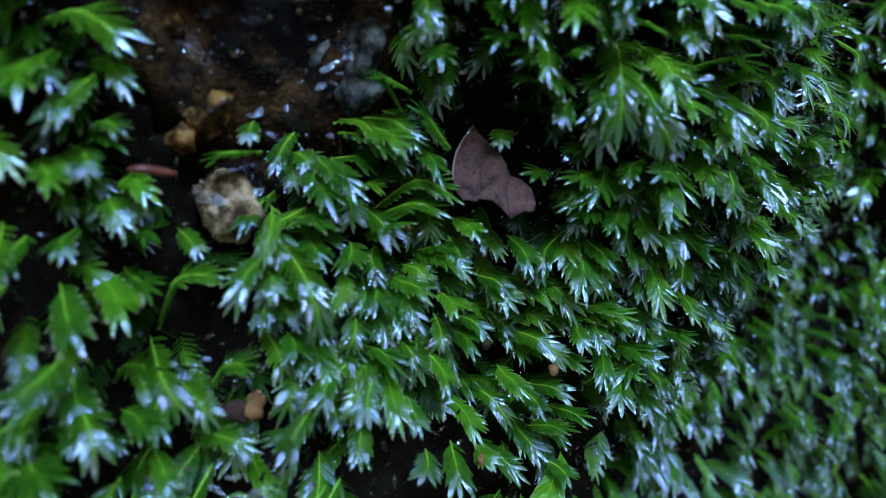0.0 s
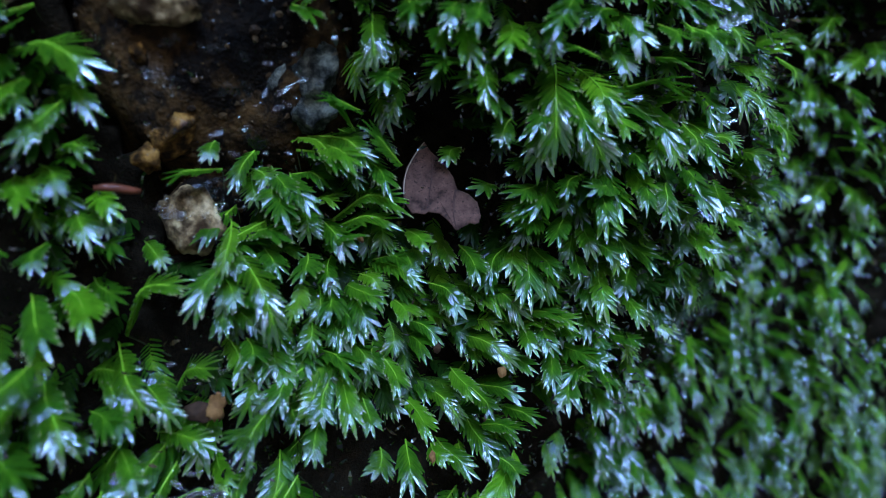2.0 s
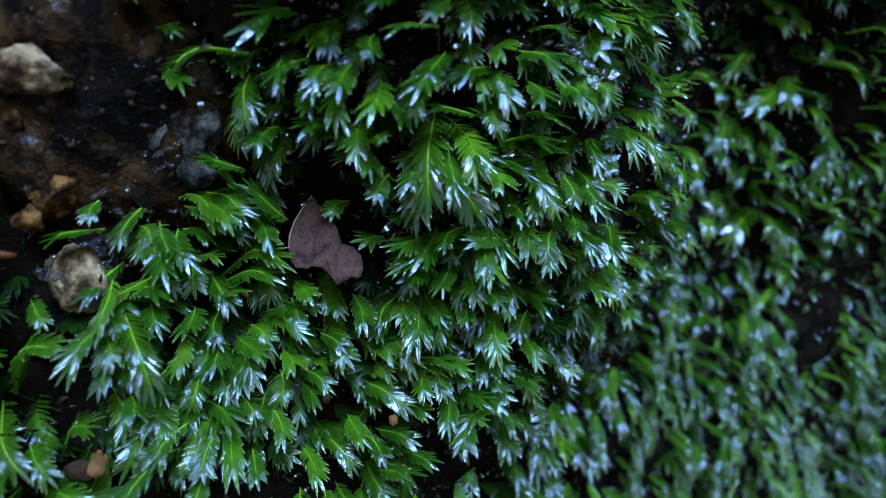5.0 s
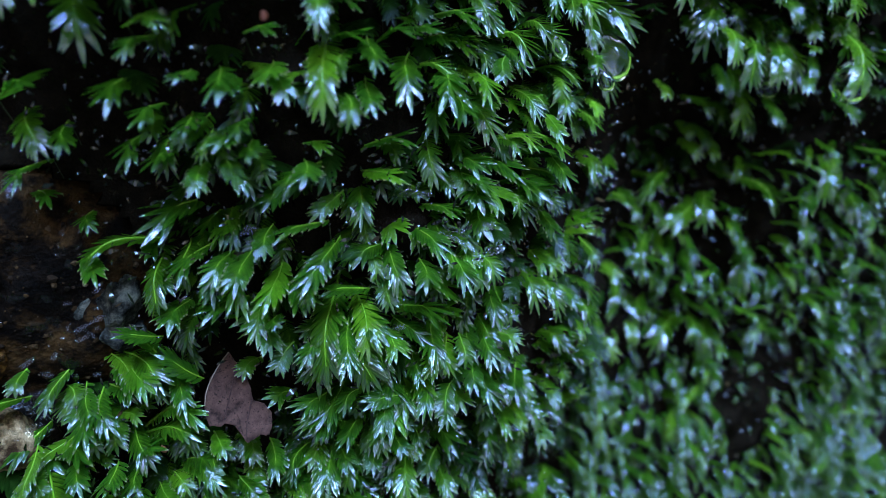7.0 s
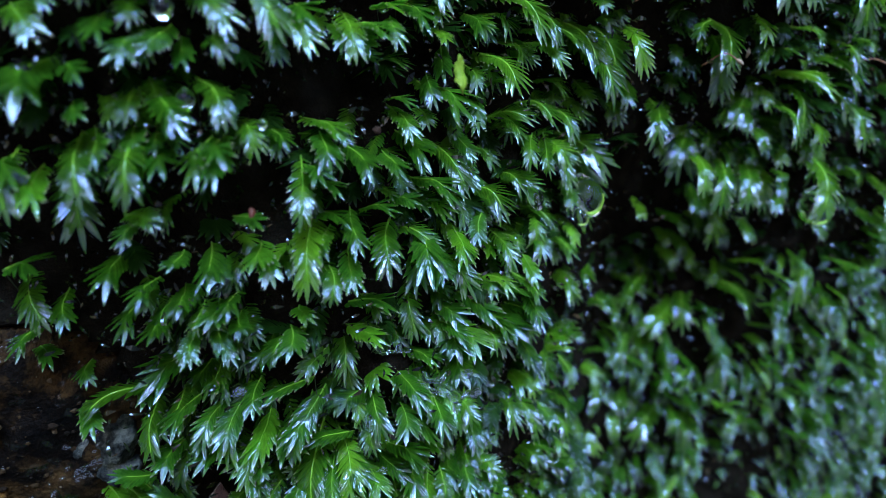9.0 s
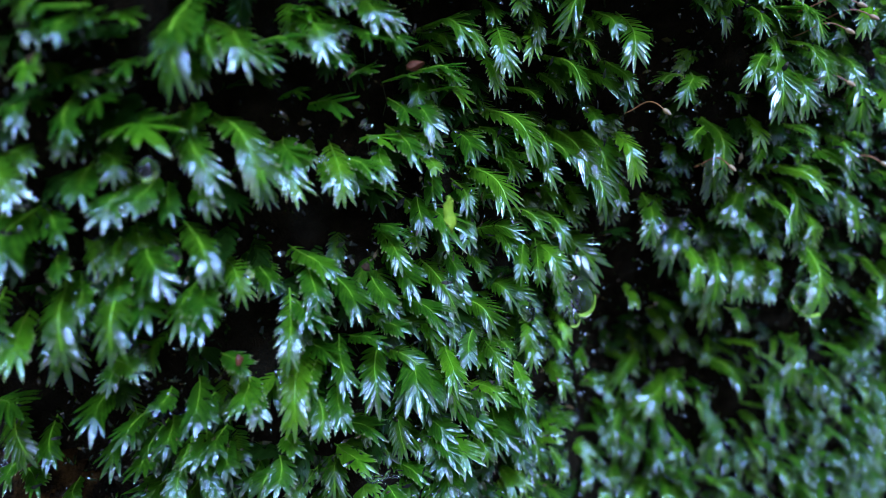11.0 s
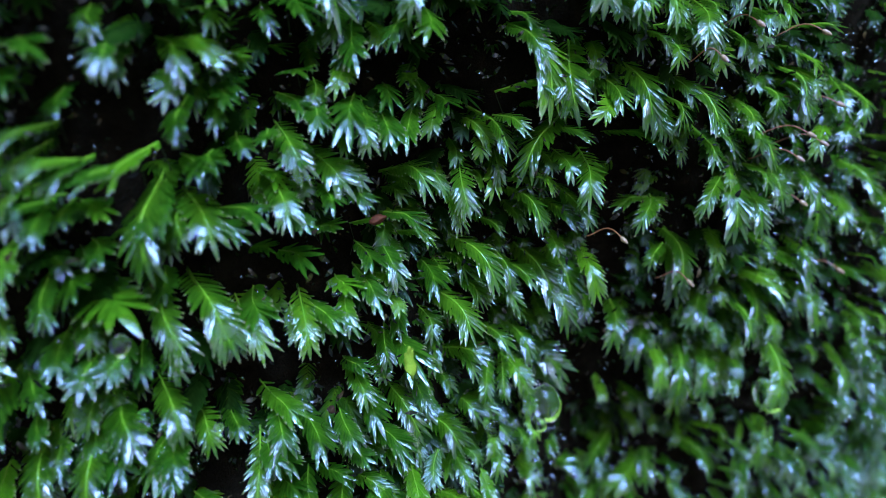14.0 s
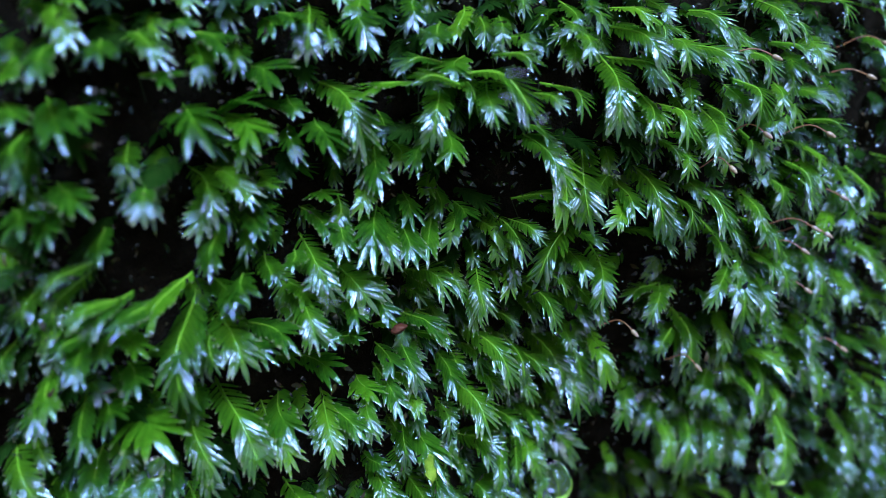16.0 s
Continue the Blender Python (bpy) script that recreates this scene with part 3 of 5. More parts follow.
tuft("broad drooping green moss fronds with pale wet tips, overhanging", [
        (41.5, 148.9, 41.0, 152.9, -2.0, 1), (30.5, 148.3, 29.5, 156.7, -4.0, 1), (39.7, 146.5, 35.7, 152.4, -2.0, 1), (35.4, 143.4, 32.8, 148.4, -4.0, 1),
        (32.2, 140.9, 27.6, 147.5, -4.0, 1), (11.7, 140.8, 16.0, 144.8, -4.0, 1), (21.9, 139.3, 24.6, 147.9, -4.0, 1), (17.8, 138.7, 22.5, 144.7, -4.0, 1),
        (13.9, 138.6, 16.9, 145.3, -4.0, 1), (19.9, 134.8, 12.5, 139.7, -2.0, 1), (15.0, 134.3, 13.2, 139.4, -2.0, 1), (41.3, 133.3, 31.1, 138.9, -5.0, 1),
        (10.5, 131.2, 9.2, 138.0, -2.0, 1),
])
tuft("broad drooping green moss fronds with pale wet tips, overhanging", [
        (34.0, 130.5, 25.6, 142.0, -5.0, 1.2), (17.1, 128.0, 12.9, 133.1, 0.0, 1), (7.3, 126.3, 2.8, 133.6, 0.0, 1), (24.9, 125.6, 23.6, 144.0, -5.0, 1),
        (13.4, 121.9, 8.4, 127.2, 0.0, 1), (10.1, 118.4, 5.3, 128.0, 0.0, 1), (21.7, 117.5, 12.7, 125.7, 0.0, 1.2), (29.0, 111.8, 20.3, 124.7, -5.0, 1),
        (36.0, 111.6, 24.3, 126.2, -5.0, 1), (40.8, 111.4, 31.7, 122.5, -4.0, 1), (8.0, 109.6, 5.5, 117.3, 2.0, 1), (4.0, 104.1, -2.2, 109.7, 2.0, 1.2),
        (43.0, 96.2, 34.7, 103.5, 1.0, 1),
])
tuft("broad drooping green moss fronds with pale wet tips, overhanging", [
        (33.4, 94.9, 29.0, 100.8, 2.0, 1), (-4.4, 79.2, -10.9, 96.9, 4.0, 1),
])
tuft("layered wet green moss fronds with shining split tips", [
        (97.6, 186.8, 96.9, 194.7, -4.0, 1), (87.7, 184.4, 81.2, 189.6, -6.0, 1.3), (55.4, 178.3, 63.5, 183.5, -4.0, 1), (92.9, 177.2, 88.6, 182.2, -7.0, 1),
        (88.2, 174.8, 74.8, 186.5, -7.0, 1.5), (80.3, 174.6, 78.9, 183.7, -7.0, 1.2), (67.3, 171.0, 69.1, 185.0, -5.0, 1), (54.9, 169.8, 42.1, 186.1, -1.0, 1),
        (50.5, 168.0, 45.6, 177.5, -1.0, 1), (58.0, 163.1, 55.7, 174.9, -1.0, 1), (95.0, 156.0, 86.3, 180.2, -3.0, 1), (51.7, 150.7, 49.7, 160.7, -3.0, 1),
        (66.2, 150.3, 66.8, 159.9, -1.0, 1), (55.8, 149.5, 55.6, 160.8, -3.0, 1),
])
tuft("layered wet green moss fronds with shining split tips", [
        (63.6, 149.3, 60.6, 160.4, -2.0, 1), (59.1, 148.5, 56.9, 160.7, -3.0, 1), (48.7, 143.2, 41.3, 155.1, -4.0, 1), (55.9, 141.3, 46.1, 151.1, -4.0, 1.2),
        (51.4, 137.3, 48.5, 143.7, -4.0, 1), (78.7, 137.3, 77.1, 150.1, -3.0, 1), (94.8, 134.2, 86.4, 145.8, -3.0, 1), (45.1, 133.8, 37.5, 145.4, -5.0, 1),
        (68.3, 133.6, 60.7, 139.1, -3.0, 1), (47.5, 126.1, 38.9, 131.2, 1.0, 1), (64.6, 123.7, 59.2, 133.6, -3.0, 1), (85.0, 121.3, 72.5, 135.0, -3.0, 1),
        (59.6, 118.1, 54.0, 127.4, -4.0, 1), (52.4, 114.3, 44.1, 121.5, -4.0, 1),
])
tuft("layered wet green moss fronds with shining split tips", [
        (46.6, 110.7, 43.0, 122.5, -4.0, 1), (78.5, 109.7, 66.2, 122.6, -3.0, 1), (83.8, 105.7, 71.8, 107.8, -3.0, 1), (92.9, 96.1, 87.0, 104.3, -3.0, 1),
        (58.3, 92.3, 51.7, 102.5, 0.0, 1), (61.8, 77.3, 49.3, 81.3, 0.0, 1), (68.0, 66.8, 57.6, 80.1, 0.0, 1),
])
tuft("long feathery moss fronds hung with clear water drops", [
        (110.2, 157.9, 106.5, 168.5, -1.0, 1), (100.3, 155.9, 101.2, 174.7, -4.0, 1), (117.8, 154.4, 112.0, 173.5, -2.0, 1), (134.6, 153.9, 120.4, 171.8, -2.0, 1),
        (127.6, 141.1, 124.3, 144.5, 9.0, 1), (159.8, 140.3, 156.5, 154.2, 0.0, 1), (114.6, 140.2, 124.2, 144.1, 9.0, 1), (103.9, 138.7, 104.1, 152.7, -6.0, 1),
        (133.1, 137.8, 141.0, 147.4, -4.0, 1), (124.0, 136.8, 126.5, 145.4, 9.0, 1), (152.3, 133.0, 150.5, 147.7, -4.0, 1),
])
tuft("long feathery moss fronds hung with clear water drops", [
        (176.7, 132.2, 176.4, 154.9, 4.0, 1), (144.5, 131.6, 145.1, 153.4, -4.0, 1), (111.6, 117.6, 107.5, 132.7, -4.0, 1), (167.0, 115.4, 154.5, 125.8, -2.0, 1),
        (136.8, 114.8, 134.4, 139.4, 4.0, 1), (102.1, 111.0, 92.7, 130.8, -6.0, 1), (138.7, 108.6, 146.5, 119.7, 0.0, 1), (116.1, 104.0, 117.6, 118.7, -2.0, 1),
        (156.9, 103.5, 153.2, 117.9, -6.0, 1), (105.8, 96.2, 86.4, 111.7, -4.0, 1), (128.7, 95.9, 133.8, 124.2, 0.0, 1),
])
tuft("yellow-green feathery moss among thin brown spore stalks", [
        (132.0, 186.6, 119.7, 196.8, -3.0, 1), (116.0, 181.7, 105.5, 191.5, -4.0, 1), (136.0, 177.4, 135.1, 188.4, -3.0, 1), (111.1, 173.8, 111.4, 184.0, -3.0, 1),
        (103.8, 173.3, 102.9, 191.6, -4.0, 1), (119.3, 172.5, 115.7, 182.3, -3.0, 1), (125.3, 169.5, 126.1, 181.9, -4.0, 1),
])

tuft("broad drooping green moss fronds with pale wet tips, overhanging", [
        (26.2, 90.8, 23.3, 97.2, -4.0, 1), (39.7, 88.3, 36.6, 93.1, -2.0, 1), (22.9, 86.9, 20.9, 96.1, -4.0, 1), (10.8, 86.0, 7.1, 94.0, -3.0, 1),
        (1.2, 84.5, -3.0, 97.6, -4.0, 1), (8.4, 84.5, 4.8, 98.2, -4.0, 1.2), (-4.8, 83.4, -8.8, 92.3, -4.0, 1), (-11.3, 82.4, -14.9, 95.3, -4.0, 1),
        (35.5, 81.6, 34.2, 93.8, -3.0, 1.1), (3.7, 77.9, 5.5, 83.6, 2.0, 1), (10.8, 74.0, 11.8, 77.8, 1.0, 1), (26.0, 72.6, 26.3, 78.7, -1.0, 1),
        (21.5, 71.3, 20.2, 76.2, -1.0, 1),
])
tuft("broad drooping green moss fronds with pale wet tips, overhanging", [
        (30.0, 70.8, 26.7, 77.1, -1.0, 1), (18.5, 69.9, 16.5, 78.3, -1.0, 1), (0.1, 69.3, -0.1, 77.7, 1.0, 1), (35.6, 68.3, 34.8, 84.0, -2.0, 1.1),
        (5.1, 67.2, 5.7, 72.5, 0.0, 1), (11.2, 65.1, 10.4, 71.0, 0.0, 1), (21.5, 64.7, 21.3, 69.4, -1.0, 1), (-14.5, 63.6, -22.7, 73.4, 0.0, 1.2),
        (-9.3, 63.4, -13.7, 70.6, 0.0, 1), (16.1, 62.9, 16.8, 68.1, -1.0, 1), (24.5, 61.7, 21.7, 65.9, -1.0, 1), (4.7, 60.4, 4.9, 65.6, 0.0, 1),
])
tuft("layered wet green moss fronds with shining split tips", [
        (80.1, 100.6, 74.5, 108.3, -2.0, 1), (81.6, 95.3, 83.0, 103.8, -2.0, 1), (53.8, 90.5, 50.0, 96.9, -2.0, 1), (47.3, 88.9, 41.5, 98.0, -2.0, 1),
        (67.7, 88.4, 57.8, 102.1, -2.0, 1), (64.0, 85.5, 55.2, 92.6, -2.0, 1), (76.0, 83.7, 66.5, 91.1, -2.0, 1), (89.2, 82.8, 77.1, 87.8, -2.0, 1),
        (46.2, 75.5, 43.1, 84.7, -2.0, 1), (65.5, 73.1, 63.8, 81.4, -2.0, 1), (78.4, 72.6, 73.2, 81.9, 0.0, 1),
])
tuft("layered wet green moss fronds with shining split tips", [
        (51.5, 70.9, 50.4, 82.4, -2.0, 1), (58.5, 70.3, 57.2, 80.8, -2.0, 1), (44.4, 68.5, 42.3, 77.2, -2.0, 1), (99.7, 67.4, 85.6, 74.7, 5.0, 1),
        (50.5, 63.5, 40.4, 66.2, 2.0, 1), (73.3, 60.3, 64.3, 67.9, 5.0, 1), (30.5, 56.5, 30.2, 62.1, -2.0, 1), (116.5, 53.8, 117.0, 62.2, 0.0, 1),
        (78.3, 51.2, 64.0, 62.0, 8.0, 1), (58.7, 51.1, 50.7, 55.8, 6.0, 1), (105.6, 50.7, 92.9, 49.3, 8.0, 1),
])
tuft("glossy green moss tuft round a dead purplish leaf fragment", [
        (-15.8, 44.3, -3.0, 49.3, 0.0, 1), (21.8, 43.9, 21.6, 50.5, 0.0, 1), (-12.5, 40.3, -17.2, 46.2, -2.0, 1), (6.2, 39.7, 8.2, 47.3, -1.0, 1),
        (11.3, 37.9, 13.5, 45.7, -3.0, 1), (15.6, 37.7, 16.9, 45.5, -3.0, 1), (28.3, 37.0, 31.0, 46.1, -2.0, 1), (9.9, 35.4, 9.3, 42.4, -1.0, 1),
        (20.8, 33.5, 22.0, 42.6, -3.0, 1), (17.2, 33.4, 15.9, 44.5, -1.0, 1), (9.3, 31.2, 13.9, 36.3, -3.0, 1), (0.7, 29.8, 1.3, 35.7, -1.0, 1),
        (18.5, 27.1, 18.4, 35.9, -3.0, 1),
])
tuft("glossy green moss tuft round a dead purplish leaf fragment", [
        (26.1, 21.9, 30.2, 29.5, -3.0, 1), (28.0, 15.7, 30.0, 35.5, 0.0, 1.1), (22.0, 10.7, 28.2, 14.6, 0.0, 1), (3.1, 8.4, -12.7, 6.6, -2.0, 1),
        (25.8, 7.1, 28.9, 12.1, 0.0, 1), (26.9, 6.9, 31.2, 15.5, 0.0, 1), (1.0, 5.9, -14.6, 4.7, -2.0, 1), (6.6, 1.3, 2.7, 5.3, -2.0, 1),
        (16.7, -5.7, 13.8, 1.3, 0.0, 1), (20.2, -5.7, 23.5, 1.3, 0.0, 1), (5.5, -6.6, -6.2, -0.6, -3.0, 1), (13.1, -9.1, 7.6, -5.9, -2.0, 1),
])
tuft("splayed green moss fronds at the edge of the wet rock hollow", [
        (-2.1, 33.9, -3.5, 46.2, -2.0, 1), (-12.9, 28.7, -8.5, 25.9, 1.0, 1), (-13.3, 28.7, -7.2, 28.9, 0.0, 1), (-4.3, 16.6, -15.5, 23.7, -3.0, 1),
        (-10.5, 16.4, -20.4, 23.7, -1.0, 1), (-5.1, 16.3, -14.5, 23.6, -2.0, 1), (-9.9, 14.9, -18.2, 20.9, -3.0, 1), (-0.7, 11.5, -5.8, 19.9, -2.0, 1),
        (-18.0, 10.3, -23.8, 17.3, -3.0, 1), (-13.6, 8.7, -20.0, 15.9, -4.0, 1),
])
tuft("splayed green moss fronds at the edge of the wet rock hollow", [
        (-18.4, 5.5, -21.6, 13.6, -4.0, 1), (-19.3, 1.2, -30.1, 3.5, -5.0, 1), (-7.9, -0.4, -15.4, 7.7, -3.0, 1), (-21.4, -4.1, -25.1, 1.2, -5.0, 1),
        (-17.5, -5.3, -17.6, 0.1, -4.0, 1), (-10.7, -7.1, -12.9, -0.5, -3.0, 1), (-1.3, -9.9, -9.5, -5.8, -4.0, 1), (-12.7, -13.5, -13.3, -6.8, -4.0, 1),
        (-19.8, -15.5, -30.3, 0.1, -11.0, 1), (-2.9, -15.5, -7.8, -7.0, -4.0, 1),
])
tuft("splayed green moss fronds at the edge of the wet rock hollow", [
        (-26.6, -20.6, -28.1, -16.0, -5.0, 1), (-19.7, -24.2, -21.0, -18.6, -5.0, 1), (-7.8, -24.6, -15.2, -19.6, -4.0, 1), (-19.3, -28.8, -17.9, -22.5, -7.0, 1.1),
        (-7.2, -33.4, -11.0, -23.9, -5.0, 1), (-29.8, -34.0, -24.8, -31.3, -5.0, 1), (-4.0, -34.5, -6.4, -29.6, -4.0, 1), (-24.8, -38.1, -22.0, -28.7, -6.0, 1),
        (-14.3, -38.8, -14.4, -31.8, -5.0, 1),
])
tuft("dense bright green moss cushion bulging from the rock, dripping wet", [
        (30.1, 40.2, 33.8, 47.7, 0.0, 1), (84.6, 37.9, 77.6, 45.3, 8.0, 1), (48.1, 36.6, 44.3, 47.2, 2.0, 1), (51.6, 36.6, 50.8, 42.9, -2.0, 1),
        (61.2, 36.3, 58.3, 44.0, -3.0, 1), (31.0, 36.1, 38.4, 37.8, 2.0, 1), (58.2, 33.7, 50.1, 40.3, 3.0, 1), (55.0, 29.0, 47.7, 33.1, -1.0, 1),
        (84.8, 28.2, 76.5, 40.8, 0.0, 1), (69.1, 27.1, 67.2, 36.1, 6.0, 1), (53.0, 25.8, 45.2, 30.7, 2.0, 1),
])
tuft("dense bright green moss cushion bulging from the rock, dripping wet", [
        (43.5, 25.7, 36.1, 34.7, 0.0, 1), (39.5, 23.0, 35.8, 36.2, -3.0, 1), (39.6, 22.0, 34.0, 28.4, 0.0, 1), (56.3, 20.0, 53.7, 30.4, -2.0, 1),
        (86.5, 19.9, 80.2, 24.1, 0.0, 1), (30.8, 18.1, 32.1, 38.8, -3.0, 1.2), (84.8, 17.9, 75.8, 20.9, 6.0, 1), (67.6, 17.9, 64.8, 27.4, 0.0, 1),
        (52.9, 17.0, 55.1, 23.5, 0.0, 1), (42.0, 16.3, 37.2, 32.4, -3.0, 1.2), (50.8, 15.8, 48.2, 23.0, 1.0, 1),
])
tuft("dense bright green moss cushion bulging from the rock, dripping wet", [
        (93.1, 14.3, 82.5, 18.6, 0.0, 1), (34.2, 11.0, 37.2, 15.8, -4.0, 1), (69.8, 9.3, 65.6, 18.0, 4.0, 1), (67.4, 8.7, 62.9, 16.7, 0.0, 1),
        (41.6, 5.2, 42.0, 14.0, -5.0, 1), (41.9, 3.0, 40.9, 13.0, 0.0, 1), (46.5, -1.0, 43.3, 3.8, 0.0, 1), (70.8, -2.6, 67.1, 6.0, 4.0, 1),
        (81.2, -3.2, 73.8, 7.5, 4.0, 1), (33.6, -4.6, 30.0, 1.3, 1.0, 1),
])
tuft("wet dark green moss fronds hanging beside the bare brown rock", [
        (-59.2, 34.4, -66.4, 40.5, -6.0, 1), (-62.6, 32.5, -63.5, 39.1, -6.0, 1), (-46.6, 29.6, -65.9, 36.2, -6.0, 1.2), (-55.4, 23.1, -60.6, 30.2, -5.0, 1),
        (-48.3, 22.6, -59.1, 29.8, -5.0, 1), (-58.8, 20.1, -60.8, 29.3, -5.0, 1), (-33.4, 17.8, -34.1, 22.2, -1.0, 1), (-62.6, 17.5, -63.9, 26.3, -5.0, 1),
        (-39.3, 12.9, -33.7, 16.6, -2.0, 1), (-61.2, 9.9, -73.3, 17.8, -5.0, 1), (-56.9, 7.1, -63.9, 13.8, -4.0, 1), (-45.6, 7.0, -52.2, 12.5, -4.0, 1.2),
        (-35.8, -4.8, -49.7, -13.0, -6.0, 1),
])
tuft("wet dark green moss fronds hanging beside the bare brown rock", [
        (-33.2, -11.1, -30.4, -1.9, -9.0, 1), (-64.5, -12.2, -68.3, 1.1, -5.0, 1), (-48.9, -13.7, -56.8, -5.8, -7.0, 1), (-52.7, -15.5, -60.3, -7.5, -8.0, 1.2),
        (-32.0, -20.8, -43.2, -27.9, -2.0, 1), (-61.6, -23.8, -58.5, -17.9, -6.0, 1.1), (-40.8, -28.2, -50.3, -17.9, -4.0, 1), (-43.1, -30.7, -47.4, -24.2, -4.0, 1),
        (-45.8, -31.2, -52.7, -27.9, -4.0, 1), (-30.9, -34.2, -44.0, -33.5, -4.0, 1), (-52.3, -34.2, -63.7, -25.5, -5.0, 1.2), (-55.3, -37.9, -63.8, -32.4, -4.0, 1.2),
        (-42.6, -39.9, -47.7, -34.9, -4.0, 1),
])
tuft("fanned bright green moss tuft low on the rock bulge", [
        (27.7, -10.6, 28.7, 1.3, 0.0, 1), (2.1, -14.0, -0.7, -9.3, -3.0, 1), (35.8, -14.5, 27.2, -12.7, 1.0, 1), (46.8, -14.7, 46.0, -3.9, 0.0, 1),
        (27.0, -15.6, 15.9, -7.7, 1.0, 1), (9.9, -18.3, 1.7, -14.2, 1.0, 1), (30.5, -21.4, 29.0, -16.4, 1.0, 1), (7.0, -22.3, 1.1, -17.2, 1.0, 1),
        (26.8, -24.4, 12.3, -18.9, 1.0, 1), (34.3, -30.0, 35.1, -22.1, 1.0, 1), (27.9, -31.7, 18.8, -30.0, 2.0, 1),
])
tuft("fanned bright green moss tuft low on the rock bulge", [
        (49.3, -33.8, 46.7, -28.0, 3.0, 1), (14.3, -36.5, 3.7, -29.2, 1.0, 1), (30.9, -38.6, 23.0, -35.0, 2.0, 1), (7.0, -38.7, 1.7, -31.9, 1.0, 1),
        (26.2, -42.5, 20.1, -38.4, 2.0, 1), (80.3, -42.8, 79.0, -34.9, 4.0, 1), (17.5, -47.1, 9.4, -41.9, 1.0, 1), (72.2, -47.4, 71.0, -38.2, 4.0, 1),
        (2.8, -48.0, 1.7, -40.5, 0.0, 1), (64.7, -57.3, 63.4, -46.9, 3.0, 1),
])

# shorter fronds that fill between and beside the large ones, some deep ones with shade in their colour
TIPS = np.array(TIPS)
fill = random.Random(7)
# dark gaps under ledges and between tufts: x, z and half sizes
UPPER_GAPS = ((0.0478, 1.3319, 0.008, 0.003), (0.1123, 1.3578, 0.0055, 0.0066), (0.1149, 1.3467, 0.006, 0.0083), (0.0775, 1.3704, 0.0075, 0.006), (0.1163, 1.3297, 0.0065, 0.0078),
        (0.0155, 1.3489, 0.0098, 0.0033), (0.0255, 1.3725, 0.005, 0.0058), (0.0319, 1.3289, 0.0054, 0.0027), (0.043, 1.31, 0.0103, 0.0031), (0.0613, 1.3785, 0.004, 0.004),
        (0.0141, 1.3761, 0.007, 0.0031), (0.0206, 1.3541, 0.0088, 0.0032), (0.0252, 1.3179, 0.0086, 0.0024))
LOWER_GAPS = ((0.1168, 1.2966, 0.009, 0.0105), (0.0288, 1.2867, 0.0058, 0.0039), (0.0335, 1.2657, 0.0071, 0.002), (0.0244, 1.2528, 0.0062, 0.0031), (0.0295, 1.1605, 0.0074, 0.0074),
        (0.0357, 1.2392, 0.0058, 0.0039), (0.0838, 1.228, 0.0041, 0.0082), (0.1325, 1.2395, 0.0035, 0.012), (0.1477, 1.1506, 0.0026, 0.0234), (0.1326, 1.1864, 0.0041, 0.0093),
        (0.1243, 1.2933, 0.0095, 0.0095), (-0.0604, 1.1937, 0.0035, 0.0044), (-0.0544, 1.1877, 0.0055, 0.0028), (-0.0372, 1.1941, 0.0052, 0.0021), (0.0095, 1.215, 0.0085, 0.009),
        (-0.0019, 1.2816, 0.0076, 0.0076), (-0.0075, 1.2761, 0.0079, 0.0049), (-0.0169, 1.2619, 0.0121, 0.009), (-0.0377, 1.1883, 0.0059, 0.0039), (-0.0453, 1.1895, 0.008, 0.004),
        (0.0187, 1.2845, 0.0057, 0.0038), (0.0314, 1.2917, 0.0045, 0.004))
HOLLOWS = ((0.0843, 1.3691, 0.0117, 0.0056), (0.1134, 1.3297, 0.0052, 0.018), (0.0218, 1.3559, 0.005, 0.0023), (0.1007, 1.3552, 0.0036, 0.0048), (0.049, 1.387, 0.0068, 0.0029),
        (0.0217, 1.3795, 0.0051, 0.006), (0.0398, 1.3295, 0.0161, 0.0028), (0.0339, 1.3071, 0.0192, 0.0024), (0.1027, 1.2993, 0.0071, 0.0123), (0.0177, 1.3202, 0.0023, 0.0054),
        (0.1137, 1.347, 0.0072, 0.014), (0.0164, 1.3499, 0.0107, 0.0023), (-0.0096, 1.2704, 0.0089, 0.0149), (0.0238, 1.2695, 0.004, 0.003), (0.1062, 1.2871, 0.0061, 0.0107),
        (0.0084, 1.2583, 0.0031, 0.0031), (0.0104, 1.2786, 0.0057, 0.0029), (0.0084, 1.2346, 0.003, 0.0081), (0.0098, 1.225, 0.0042, 0.0026), (-0.0382, 1.1835, 0.0083, 0.0036))
CLEFTS = ((0.0087, 1.1778, 0.0059, 0.0029), (-0.0479, 1.1981, 0.005, 0.006), (-0.0634, 1.2084, 0.0036, 0.0082), (0.0318, 1.1613, 0.0044, 0.0138), (0.1442, 1.259, 0.0046, 0.0258), (0.1525, 1.187, 0.0026, 0.03))
GAPS = UPPER_GAPS + LOWER_GAPS + HOLLOWS + CLEFTS


def in_gap(x, z):
    return any(math.hypot((x - gx) / gw, (z - gz) / gh) < 1.0 for gx, gz, gw, gh in GAPS)


